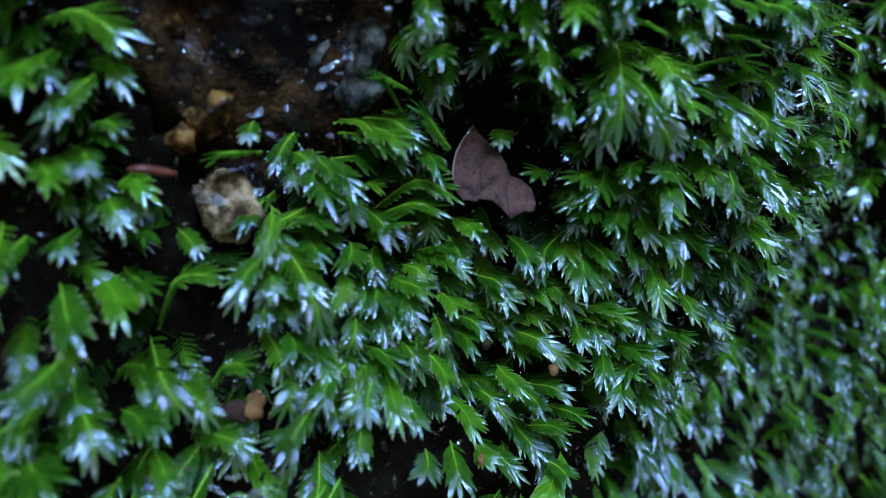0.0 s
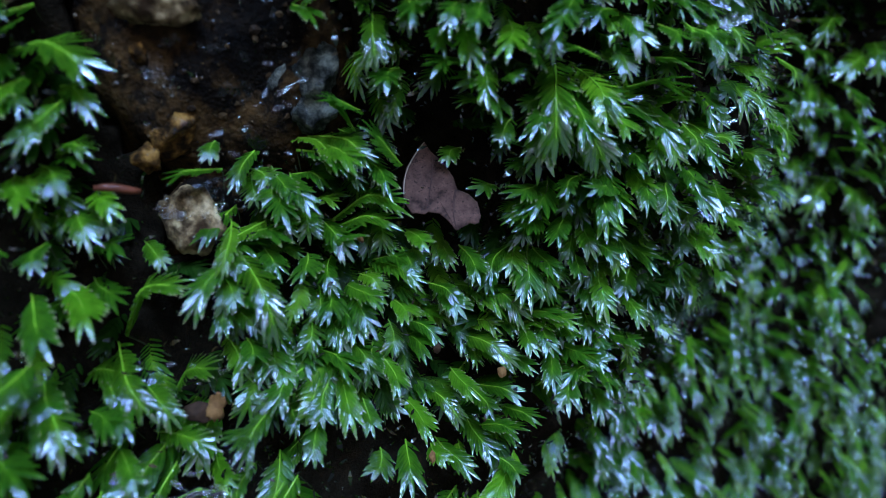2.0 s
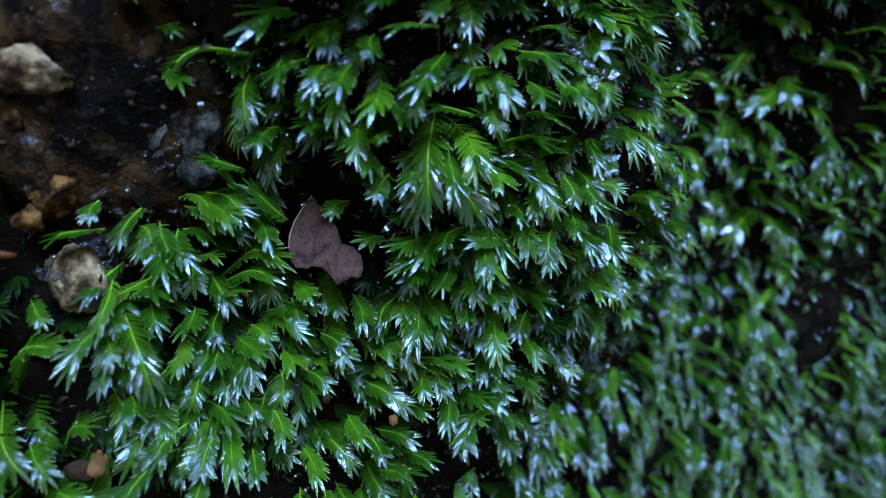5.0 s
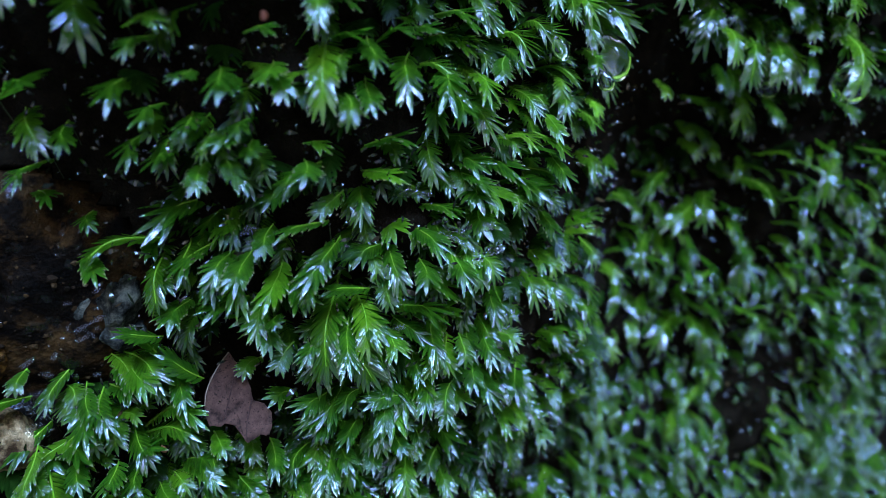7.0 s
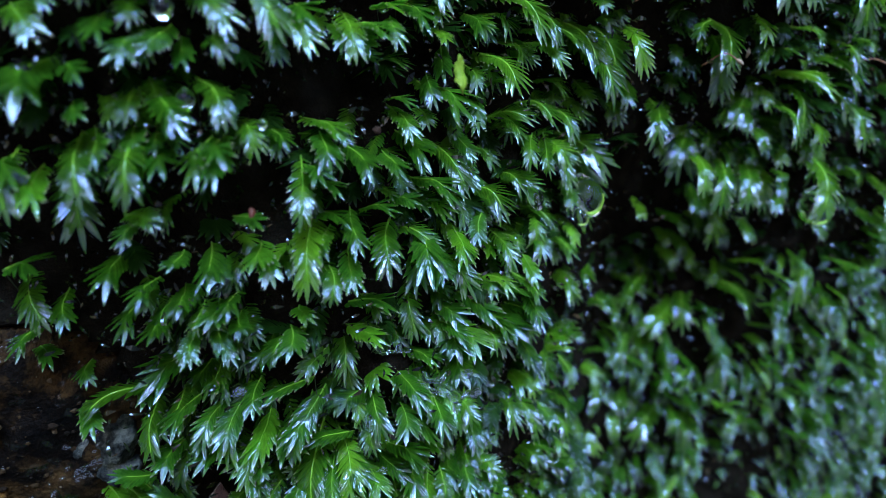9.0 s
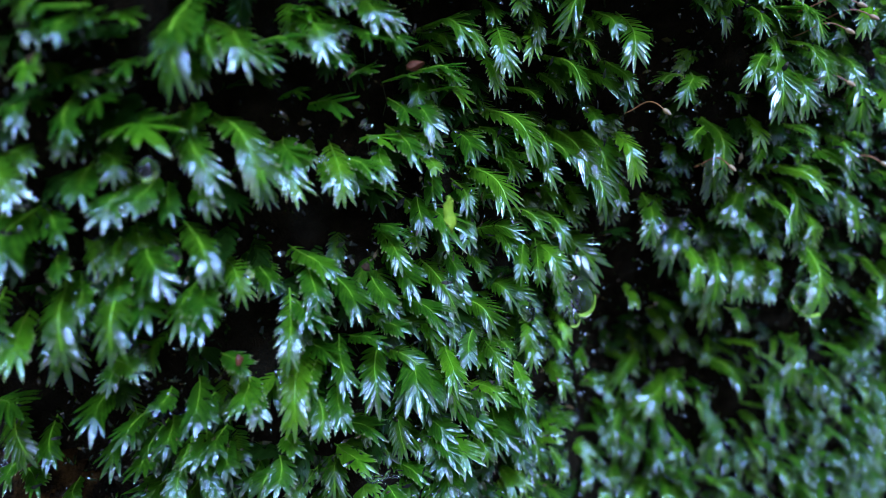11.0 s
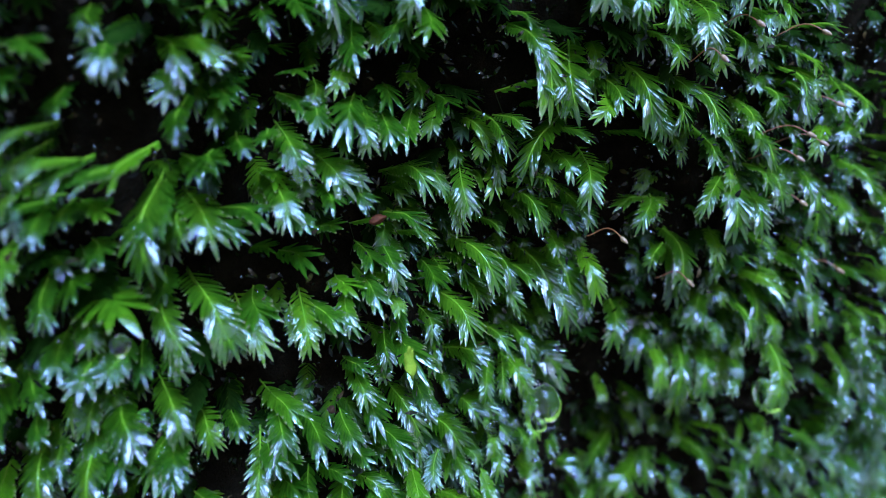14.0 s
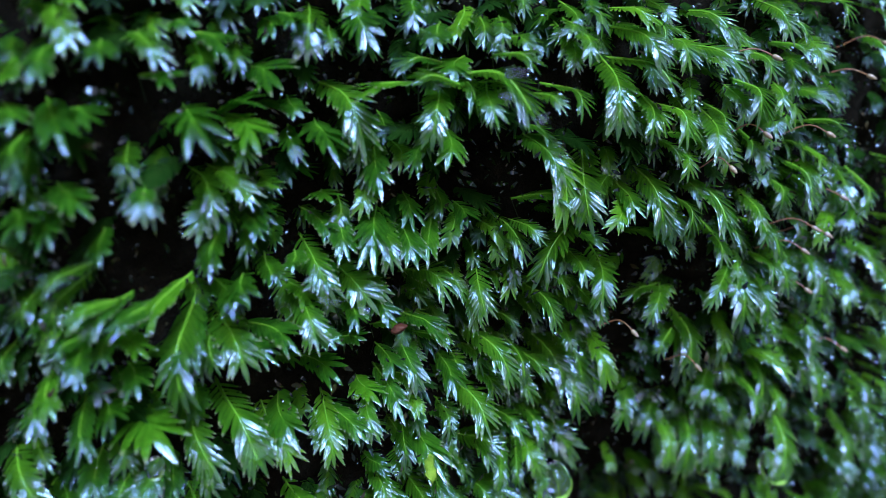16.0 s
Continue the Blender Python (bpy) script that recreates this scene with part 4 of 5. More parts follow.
for layer, step in (("deep", 0.0056), ("back", 0.0052), ("middle", 0.0044), ("far", 0.0036)):
    for row in range(round(0.384 / step)):
        for col in range(round(0.384 / step)):
            x = -0.12 + (col + fill.uniform(-0.45, 0.45) + (row % 2) / 2) * step
            z = 1.085 + (row + fill.uniform(-0.45, 0.45)) * step
            chance = fill.random()
            if layer == "middle" and -0.002 < x < 0.02 and 1.203 < z < 1.228:
                continue
            if x < -0.1 or z > 1.43:
                continue
            if (in_gap(x, z + 0.002) or (layer in ("middle", "back") and in_gap(x, z + 0.006))) and not (layer == "far" and chance > 0.8):
                continue
            hollow = x < 0.0 and 1.25 < z < 1.3
            outer = z < 1.165 or (x > 0.1 and z < 1.27) or x > 0.2 or x < -0.065 or z > 1.41
            if (layer == "far") != (x > 0.095 and z < 1.275 and x < 0.24) and layer not in ("middle", "back"):
                continue
            if bare(x, z) > 0.3 or (layer in ("middle", "back") and (outer or hollow)) or (hollow and chance > 0.12):
                continue
            near = np.minimum(np.hypot(TIPS[:, 0] - x, TIPS[:, 1] - z), np.hypot(TIPS[:, 2] - x, TIPS[:, 3] - z))
            k = int(near.argmin())
            within = int((near < 0.013).sum())
            if layer == "middle":
                if near[k] < 0.0024 or within < 4 or chance > (0.9 if z < 1.27 else 0.66):
                    continue
                right = x > 0.074 and z > 1.27
                tip = Vector((x, TIPS[k, 5] + (fill.uniform(0.003, 0.007) if right else fill.uniform(0.001, 0.0055)), z))
                swing, shape, length = TIPS[k, 4] + fill.gauss(0, 0.35), fill.choice(LONG + FEATHER if right else BROAD + FEATHER), fill.uniform(0.008, 0.0125) * (1.25 if right else 1)
            elif layer == "back":
                if within < 2 or chance > (0.8 if z < 1.27 else 0.65):
                    continue
                tip = Vector((x, TIPS[k, 5] + fill.uniform(0.006, 0.011), z))
                swing, shape, length = TIPS[k, 4] + fill.gauss(0, 0.5), fill.choice(SHADED + SHADE_TONED), fill.uniform(0.01, 0.016)
            elif outer:
                patch = noise.noise(Vector((x * 105, 3.3, z * 32)))
                if patch > (0.6 if layer == "far" else 0.2) or near[k] < 0.003:
                    continue
                deep = fill.uniform(-0.001, 0.005) if within < 3 else fill.uniform(0.005, 0.012)
                tip = Vector((x, face(x, z) + deep + (0.02 if layer == "far" else 0.012) * (0.1 + patch), z))
                swing, length = fill.gauss(0.25 if x > 0.02 else -0.1, 0.4 if layer != "far" else 0.6), fill.uniform(0.009, 0.017) if layer != "far" else fill.uniform(0.008, 0.014)
                shape = fill.choice(SHADED[:7] + LONG[:3] + BROAD[:5]) if layer == "far" else fill.choice(LONG if fill.random() < 0.5 else FEATHER) if x > 0.1 and fill.random() < 0.8 else fill.choice(BROAD)
            else:
                if near[k] < 0.003 or chance > 0.8:
                    continue
                tip = Vector((x, face(x, z) + fill.uniform(0.007, 0.017), z))
                swing, shape, length = fill.gauss(0.2, 0.6), fill.choice(SHADE_TONED), fill.uniform(0.008, 0.014)
            d = Vector((math.sin(swing) * 0.78, -0.45, -math.cos(swing) * 0.84)).normalized()
            owner = min(TUFTS, key=lambda t: math.hypot(t[0] - x, t[1] - z))[2]
            frond(owner, shape, frond_pose(tip - d * length, tip, fill.uniform(0.8, 1.1) if layer != "far" else fill.uniform(0.5, 0.75), fill.uniform(-0.4, 0.4), fill.uniform(-0.2, 0.2), 0.0132 if not outer else 0.008), layer == "middle" or (outer and layer == "deep" and x > -0.08 and 1.135 < z < 1.4))

# ---- stones, dead leaf, drops and litter ----
def rounded_stone(name, place, size, seed, mat, label, rough=0.16):
    bm = bmesh.new()
    bmesh.ops.create_icosphere(bm, subdivisions=4, radius=1.0)
    shift = Vector((seed * 3.1, seed * 1.7, seed * 5.3))
    r = random.Random(seed)
    cuts = [(Vector((r.gauss(0, 1), r.gauss(0, 1), r.gauss(0, 1))).normalized(), r.uniform(0.68, 0.95)) for _ in range(16)]
    for v in bm.verts:
        n = v.co.normalized()
        v.co *= min([1.1] + [d / n.dot(c) for c, d in cuts if n.dot(c) > 0.3])
        v.co *= 1 + rough * noise.noise(n * 1.3 + shift) + rough * 0.8 * abs(noise.noise(n * 2.6 + shift)) + rough * 0.35 * noise.noise(n * 7 + shift) + rough * 0.2 * noise.noise(n * 16 + shift)
        v.co = Vector((v.co.x * size[0], v.co.y * size[1], v.co.z * size[2]))
    ob = link(name, bm, mat)
    ob.matrix_basis = pose(*place, seed * 37 % 30 - 15, seed * 53 % 40 - 20, seed * 71 % 50 - 25)
    return tagged(ob, label, "stone")


PALE = plain("pale_stone", [(0.4, (0.0368, 0.0184, 0.0069)), (0.5, (0.161, 0.0966, 0.0391)), (0.62, (0.437, 0.2875, 0.1334))], 260.0, 0.9, 0.0006, 0.9, patchy=True)
BLUE = plain("blue_grey_stone", [(0.38, (0.012, 0.011, 0.008)), (0.5, (0.06, 0.055, 0.04)), (0.62, (0.19, 0.17, 0.12))], 330.0, 0.9, 0.0006, 0.9, patchy=True)
OCHRE = plain("ochre_stone", [(0.4, (0.0138, 0.0064, 0.0014)), (0.5, (0.0782, 0.0333, 0.006)), (0.62, (0.253, 0.1196, 0.0218))], 300.0, 0.9, 0.0006, 0.9, patchy=True)


def at_face(x, z, back=0.0):
    return (x, face(x, z) + back, z)


rounded_stone("stone", at_face(-0.0382, 1.2075, 0.0055), (0.0055, 0.005, 0.0065), 1, PALE, "pale wet quartz pebble set in the rock")
rounded_stone("stone", at_face(-0.0152, 1.2365, 0.0098), (0.0048, 0.004, 0.0058), 2, BLUE, "blue-grey wet stone with moss at its foot", 0.24)
rounded_stone("stone", at_face(-0.0168, 1.2295, 0.0098), (0.005, 0.004, 0.0046), 8, BLUE, "broken grey-green stone above the moss edge", 0.24)
rounded_stone("stone", at_face(-0.0225, 1.2355, 0.0096), (0.003, 0.003, 0.005), 6, BLUE, "small dark slate-grey chip of wet stone", 0.24)
rounded_stone("stone", at_face(-0.043, 1.2275, 0.0092), (0.0066, 0.004, 0.0072), 3, OCHRE, "rusty ochre lump of wet stone", 0.14)
rounded_stone("stone", at_face(-0.0465, 1.2195, 0.0078), (0.0026, 0.003, 0.0032), 4, OCHRE, "small rounded ochre pebble", 0.2)
rounded_stone("stone", at_face(-0.0405, 1.2455, 0.004), (0.0088, 0.005, 0.0036), 5, PALE, "pale cream stone above the dark hollow", 0.2)
rounded_stone("stone", at_face(-0.0455, 1.2385, 0.008), (0.003, 0.003, 0.0034), 7, OCHRE, "small tan pebble in the wet hollow", 0.25)


def tube(points, radii, sides=6):
    """A bmesh tube through the points."""
    bm = bmesh.new()
    rings = []
    for i, p in enumerate(points):
        p = Vector(p)
        t = (Vector(points[min(i + 1, len(points) - 1)]) - Vector(points[max(i - 1, 0)])).normalized()
        a = t.cross(Vector((0.3, 0.9, 0.2))).normalized()
        b = t.cross(a)
        rings.append([bm.verts.new(p + (a * math.cos(2 * math.pi * j / sides) + b * math.sin(2 * math.pi * j / sides)) * radii[i]) for j in range(sides)])
    for r, s in zip(rings, rings[1:]):
        for j in range(sides):
            bm.faces.new((r[j], r[(j + 1) % sides], s[(j + 1) % sides], s[j]))
    bm.faces.new(rings[0][::-1])
    bm.faces.new(rings[-1])
    return bm


# dry and wet stone, husks and scraps shine little
DEAD = plain("dead_leaf", [(0.34, (0.0207, 0.0103, 0.0078)), (0.46, (0.069, 0.0333, 0.0225)), (0.7, (0.1196, 0.0575, 0.0379))], 330.0, 0.9, 0.00006, 0.0, 6.0, 0.4)
DEAD.node_tree.nodes["Principled BSDF"].inputs["Specular IOR Level"].default_value = 0.1
dead_n, dead_l = DEAD.node_tree.nodes, DEAD.node_tree.links
dead_c = dead_n["Principled BSDF"].inputs["Base Color"]
specks = ramp(dead_n, dead_l, noise_tex(dead_n, dead_l, 1500.0, 2.0), [(0.6, (0, 0, 0)), (0.66, (0.8, 0.8, 0.8))])
dead_l.new(mix_colour(dead_n, dead_l, specks, dead_c.links[0].from_socket, (0.016, 0.01, 0.008)), dead_c)
VEIN = plain("dead_leaf_vein", [(0.3, (0.0414, 0.0207, 0.0161)), (0.7, (0.0828, 0.0414, 0.0299))], 300.0, 0.6)
VEIN.node_tree.nodes["Principled BSDF"].inputs["Specular IOR Level"].default_value = 0.05
RIM = plain("dead_leaf_rim", [(0.3, (0.276, 0.184, 0.115)), (0.7, (0.414, 0.299, 0.207))], 300.0, 0.5)


def dead_leaf():
    thing = tagged(new("dead_leaf"), "torn piece of dry purplish-brown leaf caught in moss", "dead leaf")
    # outline in millimetres, from its tip round the curled edge, the eaten lower edge and the broken lobe
    outline = [(5.8, 24.4), (3.7, 21.4), (2.3, 18.5), (1.7, 14.7), (2.0, 11.3), (3.7, 9.0), (6.0, 8.9), (6.9, 9.3), (9.1, 9.0), (10.9, 7.4), (12.3, 5.6),
               (13.2, 6.1), (15.0, 7.0), (17.0, 6.9), (17.2, 8.5), (16.7, 11.3), (14.9, 13.1), (12.7, 13.9), (11.8, 16.6), (9.8, 20.0), (7.5, 22.0)]
    cx, cz = 8.2, 13.4

    def lie(x, z):
        y = 112.8 + (z - 5.6) * 0.44 - 0.018 * (x - 3) * (10 - x) * 0.35 + 0.35 * math.sin(z * 0.7) + 0.25 * math.sin(x * 0.9 + 1)
        return Vector((x / 1000, y / 1000, 1.2 + z / 1000))

    bm = bmesh.new()
    dense = []
    for (x, z), (x2, z2) in zip(outline, outline[1:] + outline[:1]):
        for k in range(4):
            u = k / 4
            jag = 0.32 * noise.noise(Vector((x + u * 3, z * 2, 0.3)))
            dense.append((x + (x2 - x) * u + jag, z + (z2 - z) * u - jag))
    rings = [[bm.verts.new(lie(cx + (x - cx) * f, cz + (z - cz) * f)) for x, z in dense] for f in (1.0, 0.85, 0.7, 0.55, 0.4, 0.25, 0.1)]
    n = len(dense)
    for r, s in zip(rings, rings[1:]):
        for j in range(n):
            bm.faces.new((r[j], r[(j + 1) % n], s[(j + 1) % n], s[j]))
    bm.faces.new(rings[-1])
    blade = link("blade", bm, DEAD, thing)
    thick = blade.modifiers.new("thickness", "SOLIDIFY")
    thick.thickness, thick.offset = 0.00025, 0

    def line(a, b, bend, r0, r1, mat, name, label=""):
        pts = []
        for k in range(9):
            u = k / 8
            pts.append(lie(a[0] + (b[0] - a[0]) * u + bend * math.sin(math.pi * u), a[1] + (b[1] - a[1]) * u) - Vector((0, 0.00015, 0)))
        link(name, tube(pts, [r0 + (r1 - r0) * k / 8 for k in range(9)], 5), mat, thing, label)

    line((7.6, 21.0), (6.2, 10.0), 0.5, 0.0001, 0.00016, VEIN, "vein")
    line((12.4, 14.0), (12.3, 6.2), -0.5, 0.0002, 0.00012, VEIN, "vein")
    line((5.9, 24.2), (1.9, 13.0), -1.3, 0.00013, 0.0001, RIM, "curled_edge", "pale curled rim of the leaf")


dead_leaf()

WATER, wn_, wl_, wp_ = material("water")
wp_.inputs["Base Color"].default_value = (1, 1, 1, 1)
wp_.inputs["Transmission Weight"].default_value = 1.0
wp_.inputs["IOR"].default_value = 1.4
wp_.inputs["Roughness"].default_value = 0.0


LIME = plain("lime_green", [(0.3, (0.2, 0.3, 0.012)), (0.7, (0.34, 0.42, 0.03))], 300.0, 0.5)


def drop(place, wide, tall, label, lean=0.0, seed=1):
    """A hanging drop: round below, drawn up to the leaf that it hangs from."""
    bm = bmesh.new()
    bmesh.ops.create_uvsphere(bm, u_segments=28, v_segments=20, radius=1.0)
    for v in bm.verts:
        z = v.co.z
        k = 1.0 if z < 0 else 1 - 0.45 * z * z
        v.co = Vector((v.co.x * k * wide / 2, v.co.y * k * wide / 2, z * tall / 2))
        v.co += 0.04 * wide * noise.noise(v.co.normalized() * 1.6 + Vector((seed, 0, 0))) * v.co.normalized()
    ob = link("water_drop", bm, WATER)
    ob.matrix_basis = pose(*place, 0, lean, 0)
    ob.visible_shadow = False
    # yellow-green crescent curled inside, added to imitate the bright refracted lower edge
    bm = bmesh.new()
    grid = [[bm.verts.new((0.4 * wide * math.sin(a) * (1 - 0.18 * b), (0.16 * b - 0.05) * wide, 0.43 * tall * (1 - 0.5 * b) * -math.cos(a))) for b in (0.0, 0.22, 0.4)]
            for a in (radians(-45 + 10 * k + 25 * math.sin(seed * 2.1)) for k in range(11))]
    for p, q in zip(grid, grid[1:]):
        for k in range(2):
            bm.faces.new((p[k], p[k + 1], q[k + 1], q[k]))
    tip = link("leaf_tip", bm, LIME, ob, "yellow-green crescent imitating refracted light in the drop")
    tip.modifiers.new("thickness", "SOLIDIFY").thickness = 0.00015
    return tagged(ob, label, "water drop", "water drops hanging from the moss")


drop(at_face(0.0985, 1.292, -0.001), 0.0082, 0.0118, "large clear drop swelling from a moss frond tip", -18, 1)
drop(at_face(0.1672, 1.289, -0.008), 0.0094, 0.0118, "broad clear drop below a feathery moss frond", 0, 2)
drop(at_face(0.083, 1.2895, -0.001), 0.006, 0.0038, "small flat drop held between two fronds", 65, 3)
drop(at_face(0.0181, 1.316, -0.001), 0.0034, 0.0042, "small bright drop under an overhanging frond", 0, 4)
drop(at_face(0.1465, 1.2885, -0.006), 0.0055, 0.005, "clear drop at the end of a feathery frond", -10, 5)
drop(at_face(0.0965, 1.2865, -0.002), 0.004, 0.0058, "thin clear drop along a frond edge", -25, 6)
drop(at_face(0.0195, 1.3025, -0.001), 0.0032, 0.004, "small round drop below a fan-shaped frond", 0, 8)
drop(at_face(0.0305, 1.2995, -0.001), 0.0018, 0.0022, "tiny drop on a drooping frond", 0, 7)


def rivulet(thing, rows, wide, name):
    """A raised line of water between fronds, through x and z in millimetres (z over 1.2 m)."""
    pts, radii = [], []
    n = len(rows)
    for k in range((n - 1) * 5 + 1):
        i, u = min(k // 5, n - 2), (k - 5 * min(k // 5, n - 2)) / 5
        a, b = rows[i], rows[i + 1]
        x, z = (a[0] + (b[0] - a[0]) * u) / 1000, 1.2 + (a[1] + (b[1] - a[1]) * u) / 1000
        x += 0.0004 * noise.noise(Vector((k * 0.4, n, 2.2)))
        z += 0.0004 * noise.noise(Vector((k * 0.4, n, 7.2)))
        pts.append(at_face(x, z, 0.0002))
        ends = min(1, 0.25 + 0.5 * min(k, (n - 1) * 5 - k))
        radii.append(wide * ends * (1 + 0.5 * noise.noise(Vector((k * 0.6, n, 4.4)))))
    ob = link(name, tube(pts, radii, 12), WATER, thing)
    ob.visible_shadow = False


def film(label, *lines):
    thing = tagged(new("water_film"), label, "water film")
    for wide, rows in lines:
        rivulet(thing, rows, wide, "rivulet")


film("forked film of clear water bridging wet moss fronds", (0.0006, [(55.8, 52.3), (56.9, 50.2), (59.6, 49.3), (61.8, 47.4), (63.4, 45.8), (64.0, 43.0)]), (0.0005, [(59.6, 49.3), (61.0, 51.3)]),
     (0.0005, [(64.0, 44.5), (66.0, 46.4), (67.5, 45.0)]))
film("small curved film of water between moss fronds", (0.00035, [(46.0, 59.5), (48.0, 57.0), (50.5, 57.0), (52.0, 59.0)]))
film("trickle of clear water along the moss below", (0.0007, [(-42.0, -41.5), (-38.5, -43.5), (-35.0, -42.0), (-32.0, -43.0), (-29.5, -42.2)]))
film("smear of water lying on shaded moss", (0.001, [(82.0, -38.0), (84.0, -40.0), (87.0, -40.5)]))

def glaze(thing, x0, z0, wide, tall, turn, back, seed):
    """A thin rippled skin of water with a ragged edge, in millimetres (z over 1.2 m); turn in degrees."""
    bm = bmesh.new()
    rings, around = 7, 30
    ca, sa = math.cos(radians(turn)), math.sin(radians(turn))
    sx, sz = x0 / 1000, 1.2 + z0 / 1000
    deep = min(rock_y(sx, sz), rock_y(sx, sz + 0.001), rock_y(sx, sz - 0.001)) - 0.0006 if bare(sx, sz) > 0.3 and back == 3.0 else face(sx, sz) + back / 1000
    skin = []
    for side in (1, 0):
        rows = []
        for i in range(rings + 1):
            f = i / rings
            row = []
            for j in range(around):
                a = 2 * math.pi * j / around
                edge = 1 + 0.6 * noise.noise(Vector((1.6 * math.cos(a), 1.6 * math.sin(a), seed * 3.7))) + 0.45 * noise.noise(Vector((4.5 * math.cos(a), 4.5 * math.sin(a), seed)))
                u, w = wide * f * edge * math.cos(a), tall * f * edge * math.sin(a)
                x, z = x0 + u * ca - w * sa, z0 + u * sa + w * ca
                ripple = 0.11 * noise.noise(Vector((x * 2.4, z * 2.4, seed))) + 0.05 * (1 - f * f)
                p = Vector(((x / 1000), deep, 1.2 + z / 1000))
                p.y += (0.37 * (z - z0) - 0.0024 * x0 * (x - x0) - (ripple + 0.03 if side else -0.05)) / 1000
                row.append(bm.verts.new(p))
            rows.append(row)
        skin.append(rows)
        for q, t in zip(rows, rows[1:]):
            for j in range(around):
                bm.faces.new((q[j], q[(j + 1) % around], t[(j + 1) % around], t[j]))
    for j in range(around):
        bm.faces.new((skin[0][-1][j], skin[0][-1][(j + 1) % around], skin[1][-1][(j + 1) % around], skin[1][-1][j]))
    bmesh.ops.remove_doubles(bm, verts=skin[0][0] + skin[1][0], dist=1e-6)
    bmesh.ops.recalc_face_normals(bm, faces=bm.faces)
    link("wet_patch", bm, WATER, thing).visible_shadow = False


def wet_skin(label, rows):
    thing = tagged(new("water_film"), label, "water film")
    for k, row in enumerate(rows):
        glaze(thing, *row, k + 3 + len(label))


wet_skin("blue-white glints of water on the bare rock and stones", [
        (-43.2, 33.8, 1.73, 0.92, 0, 3.0), (-39.9, 39.1, 0.80, 0.69, 30, 3.0), (-45.7, 25.6, 0.47, 0.58, 0, 3.0), (-49.0, 20.9, 0.41, 0.93, -20, 3.0), (-51.0, 39.4, 1.42, 0.38, -40, 3.0), (-18.1, 39.4, 1.06, 0.53, 30, 3.0), (-23.1, 36.9, 1.08, 0.48, 0, 4.0), (-24.1, 31.7, 0.49, 0.98, -20, 4.0), (-22.0, 29.2, 1.36, 0.74, 15, 4.0), (-20.0, 29.9, 1.49, 0.43, -35, 4.0), (-25.8, 29.5, 0.49, 0.31, 0, 4.0), (-17.5, 35.6, 0.61, 0.36, 0, 4.0), (-18.2, 31.3, 0.62, 0.43, 0, 4.0)])
wet_skin("slicks of water on black moss at the hollow's edge", [
        (-33.5, 24.4, 1.71, 0.73, 35, 3.0), (-28.4, 25.4, 0.62, 1.11, -15, 3.0), (-31.8, 21.2, 1.60, 0.74, -15, 3.0), (-27.3, 19.3, 0.63, 1.63, 10, 3.0), (-32.9, 18.3, 0.74, 0.43, 0, 3.0), (-34.0, 9.9, 0.99, 1.86, -35, 2.0), (-24.2, 12.0, 0.77, 1.81, 20, 4.0), (-25.0, 20.9, 0.57, 0.51, 0, 4.0), (-20.6, 21.0, 0.83, 0.57, 0, 4.0), (-30.5, 11.8, 0.64, 0.38, 0, 4.0), (-43.9, 12.1, 0.66, 0.54, 0, 3.0), (-30.7, 17.7, 0.57, 0.44, 0, 4.0)])
wet_skin("glittering wet crust on the pale pebble", [
        (-40.5, 9.1, 2.15, 1.31, -10, 0.2), (-38.8, 8.1, 1.20, 0.84, 20, 0.2), (-42.5, 9.7, 0.71, 0.59, 0, 0.2)])
wet_skin("small slicks of water between wet moss fronds", [
        (-41.6, -19.4, 0.97, 0.48, 0, 3.0), (-38.0, -20.0, 0.86, 0.37, 0, 3.0), (-33.2, -21.7, 1.00, 0.56, 20, 3.0), (-45.9, 2.3, 0.60, 0.84, 0, 3.0), (-45.3, -24.4, 0.83, 0.47, 20, 3.0), (-52.6, 20.1, 0.46, 1.94, 20, 3.0), (-31.3, -4.2, 0.76, 1.89, 25, 2.0), (-9.1, -33.2, 2.21, 1.30, -20, 1.0), (69.0, 11.7, 1.41, 2.39, 30, 1.0), (69.2, 27.9, 1.2, 0.5, 20, 0.5), (71.8, 1.3, 1.9, 0.6, -25, 2.0), (-45.3, -41.4, 0.57, 1.14, 0, 2.0)])
wet_skin("curling slicks of clear water bridging soaked moss fronds", [
        (57.6, 48.2, 2.6, 0.6, -30, -0.5), (62.9, 43.6, 1.0, 2.0, 12, -0.5), (67.0, 45.4, 2.6, 0.8, 25, -0.5), (65.4, 50.5, 1.5, 1.1, 20, -0.3), (60.9, 46.4, 2.2, 0.7, -35, -0.5), (50.2, 56.7, 3.98, 0.44, 0, 3.0), (47.8, 58.9, 0.98, 0.43, 30, 3.0), (68.2, 9.2, 2.29, 0.61, -50, 3.0), (47.8, -0.5, 0.87, 1.89, 10, 0.0), (46.4, 29.9, 1.58, 0.53, 10, 1.0), (44.5, 41.8, 1.01, 1.38, 0, 1.0), (71.2, 31.3, 1.48, 0.59, 30, 5.0)])
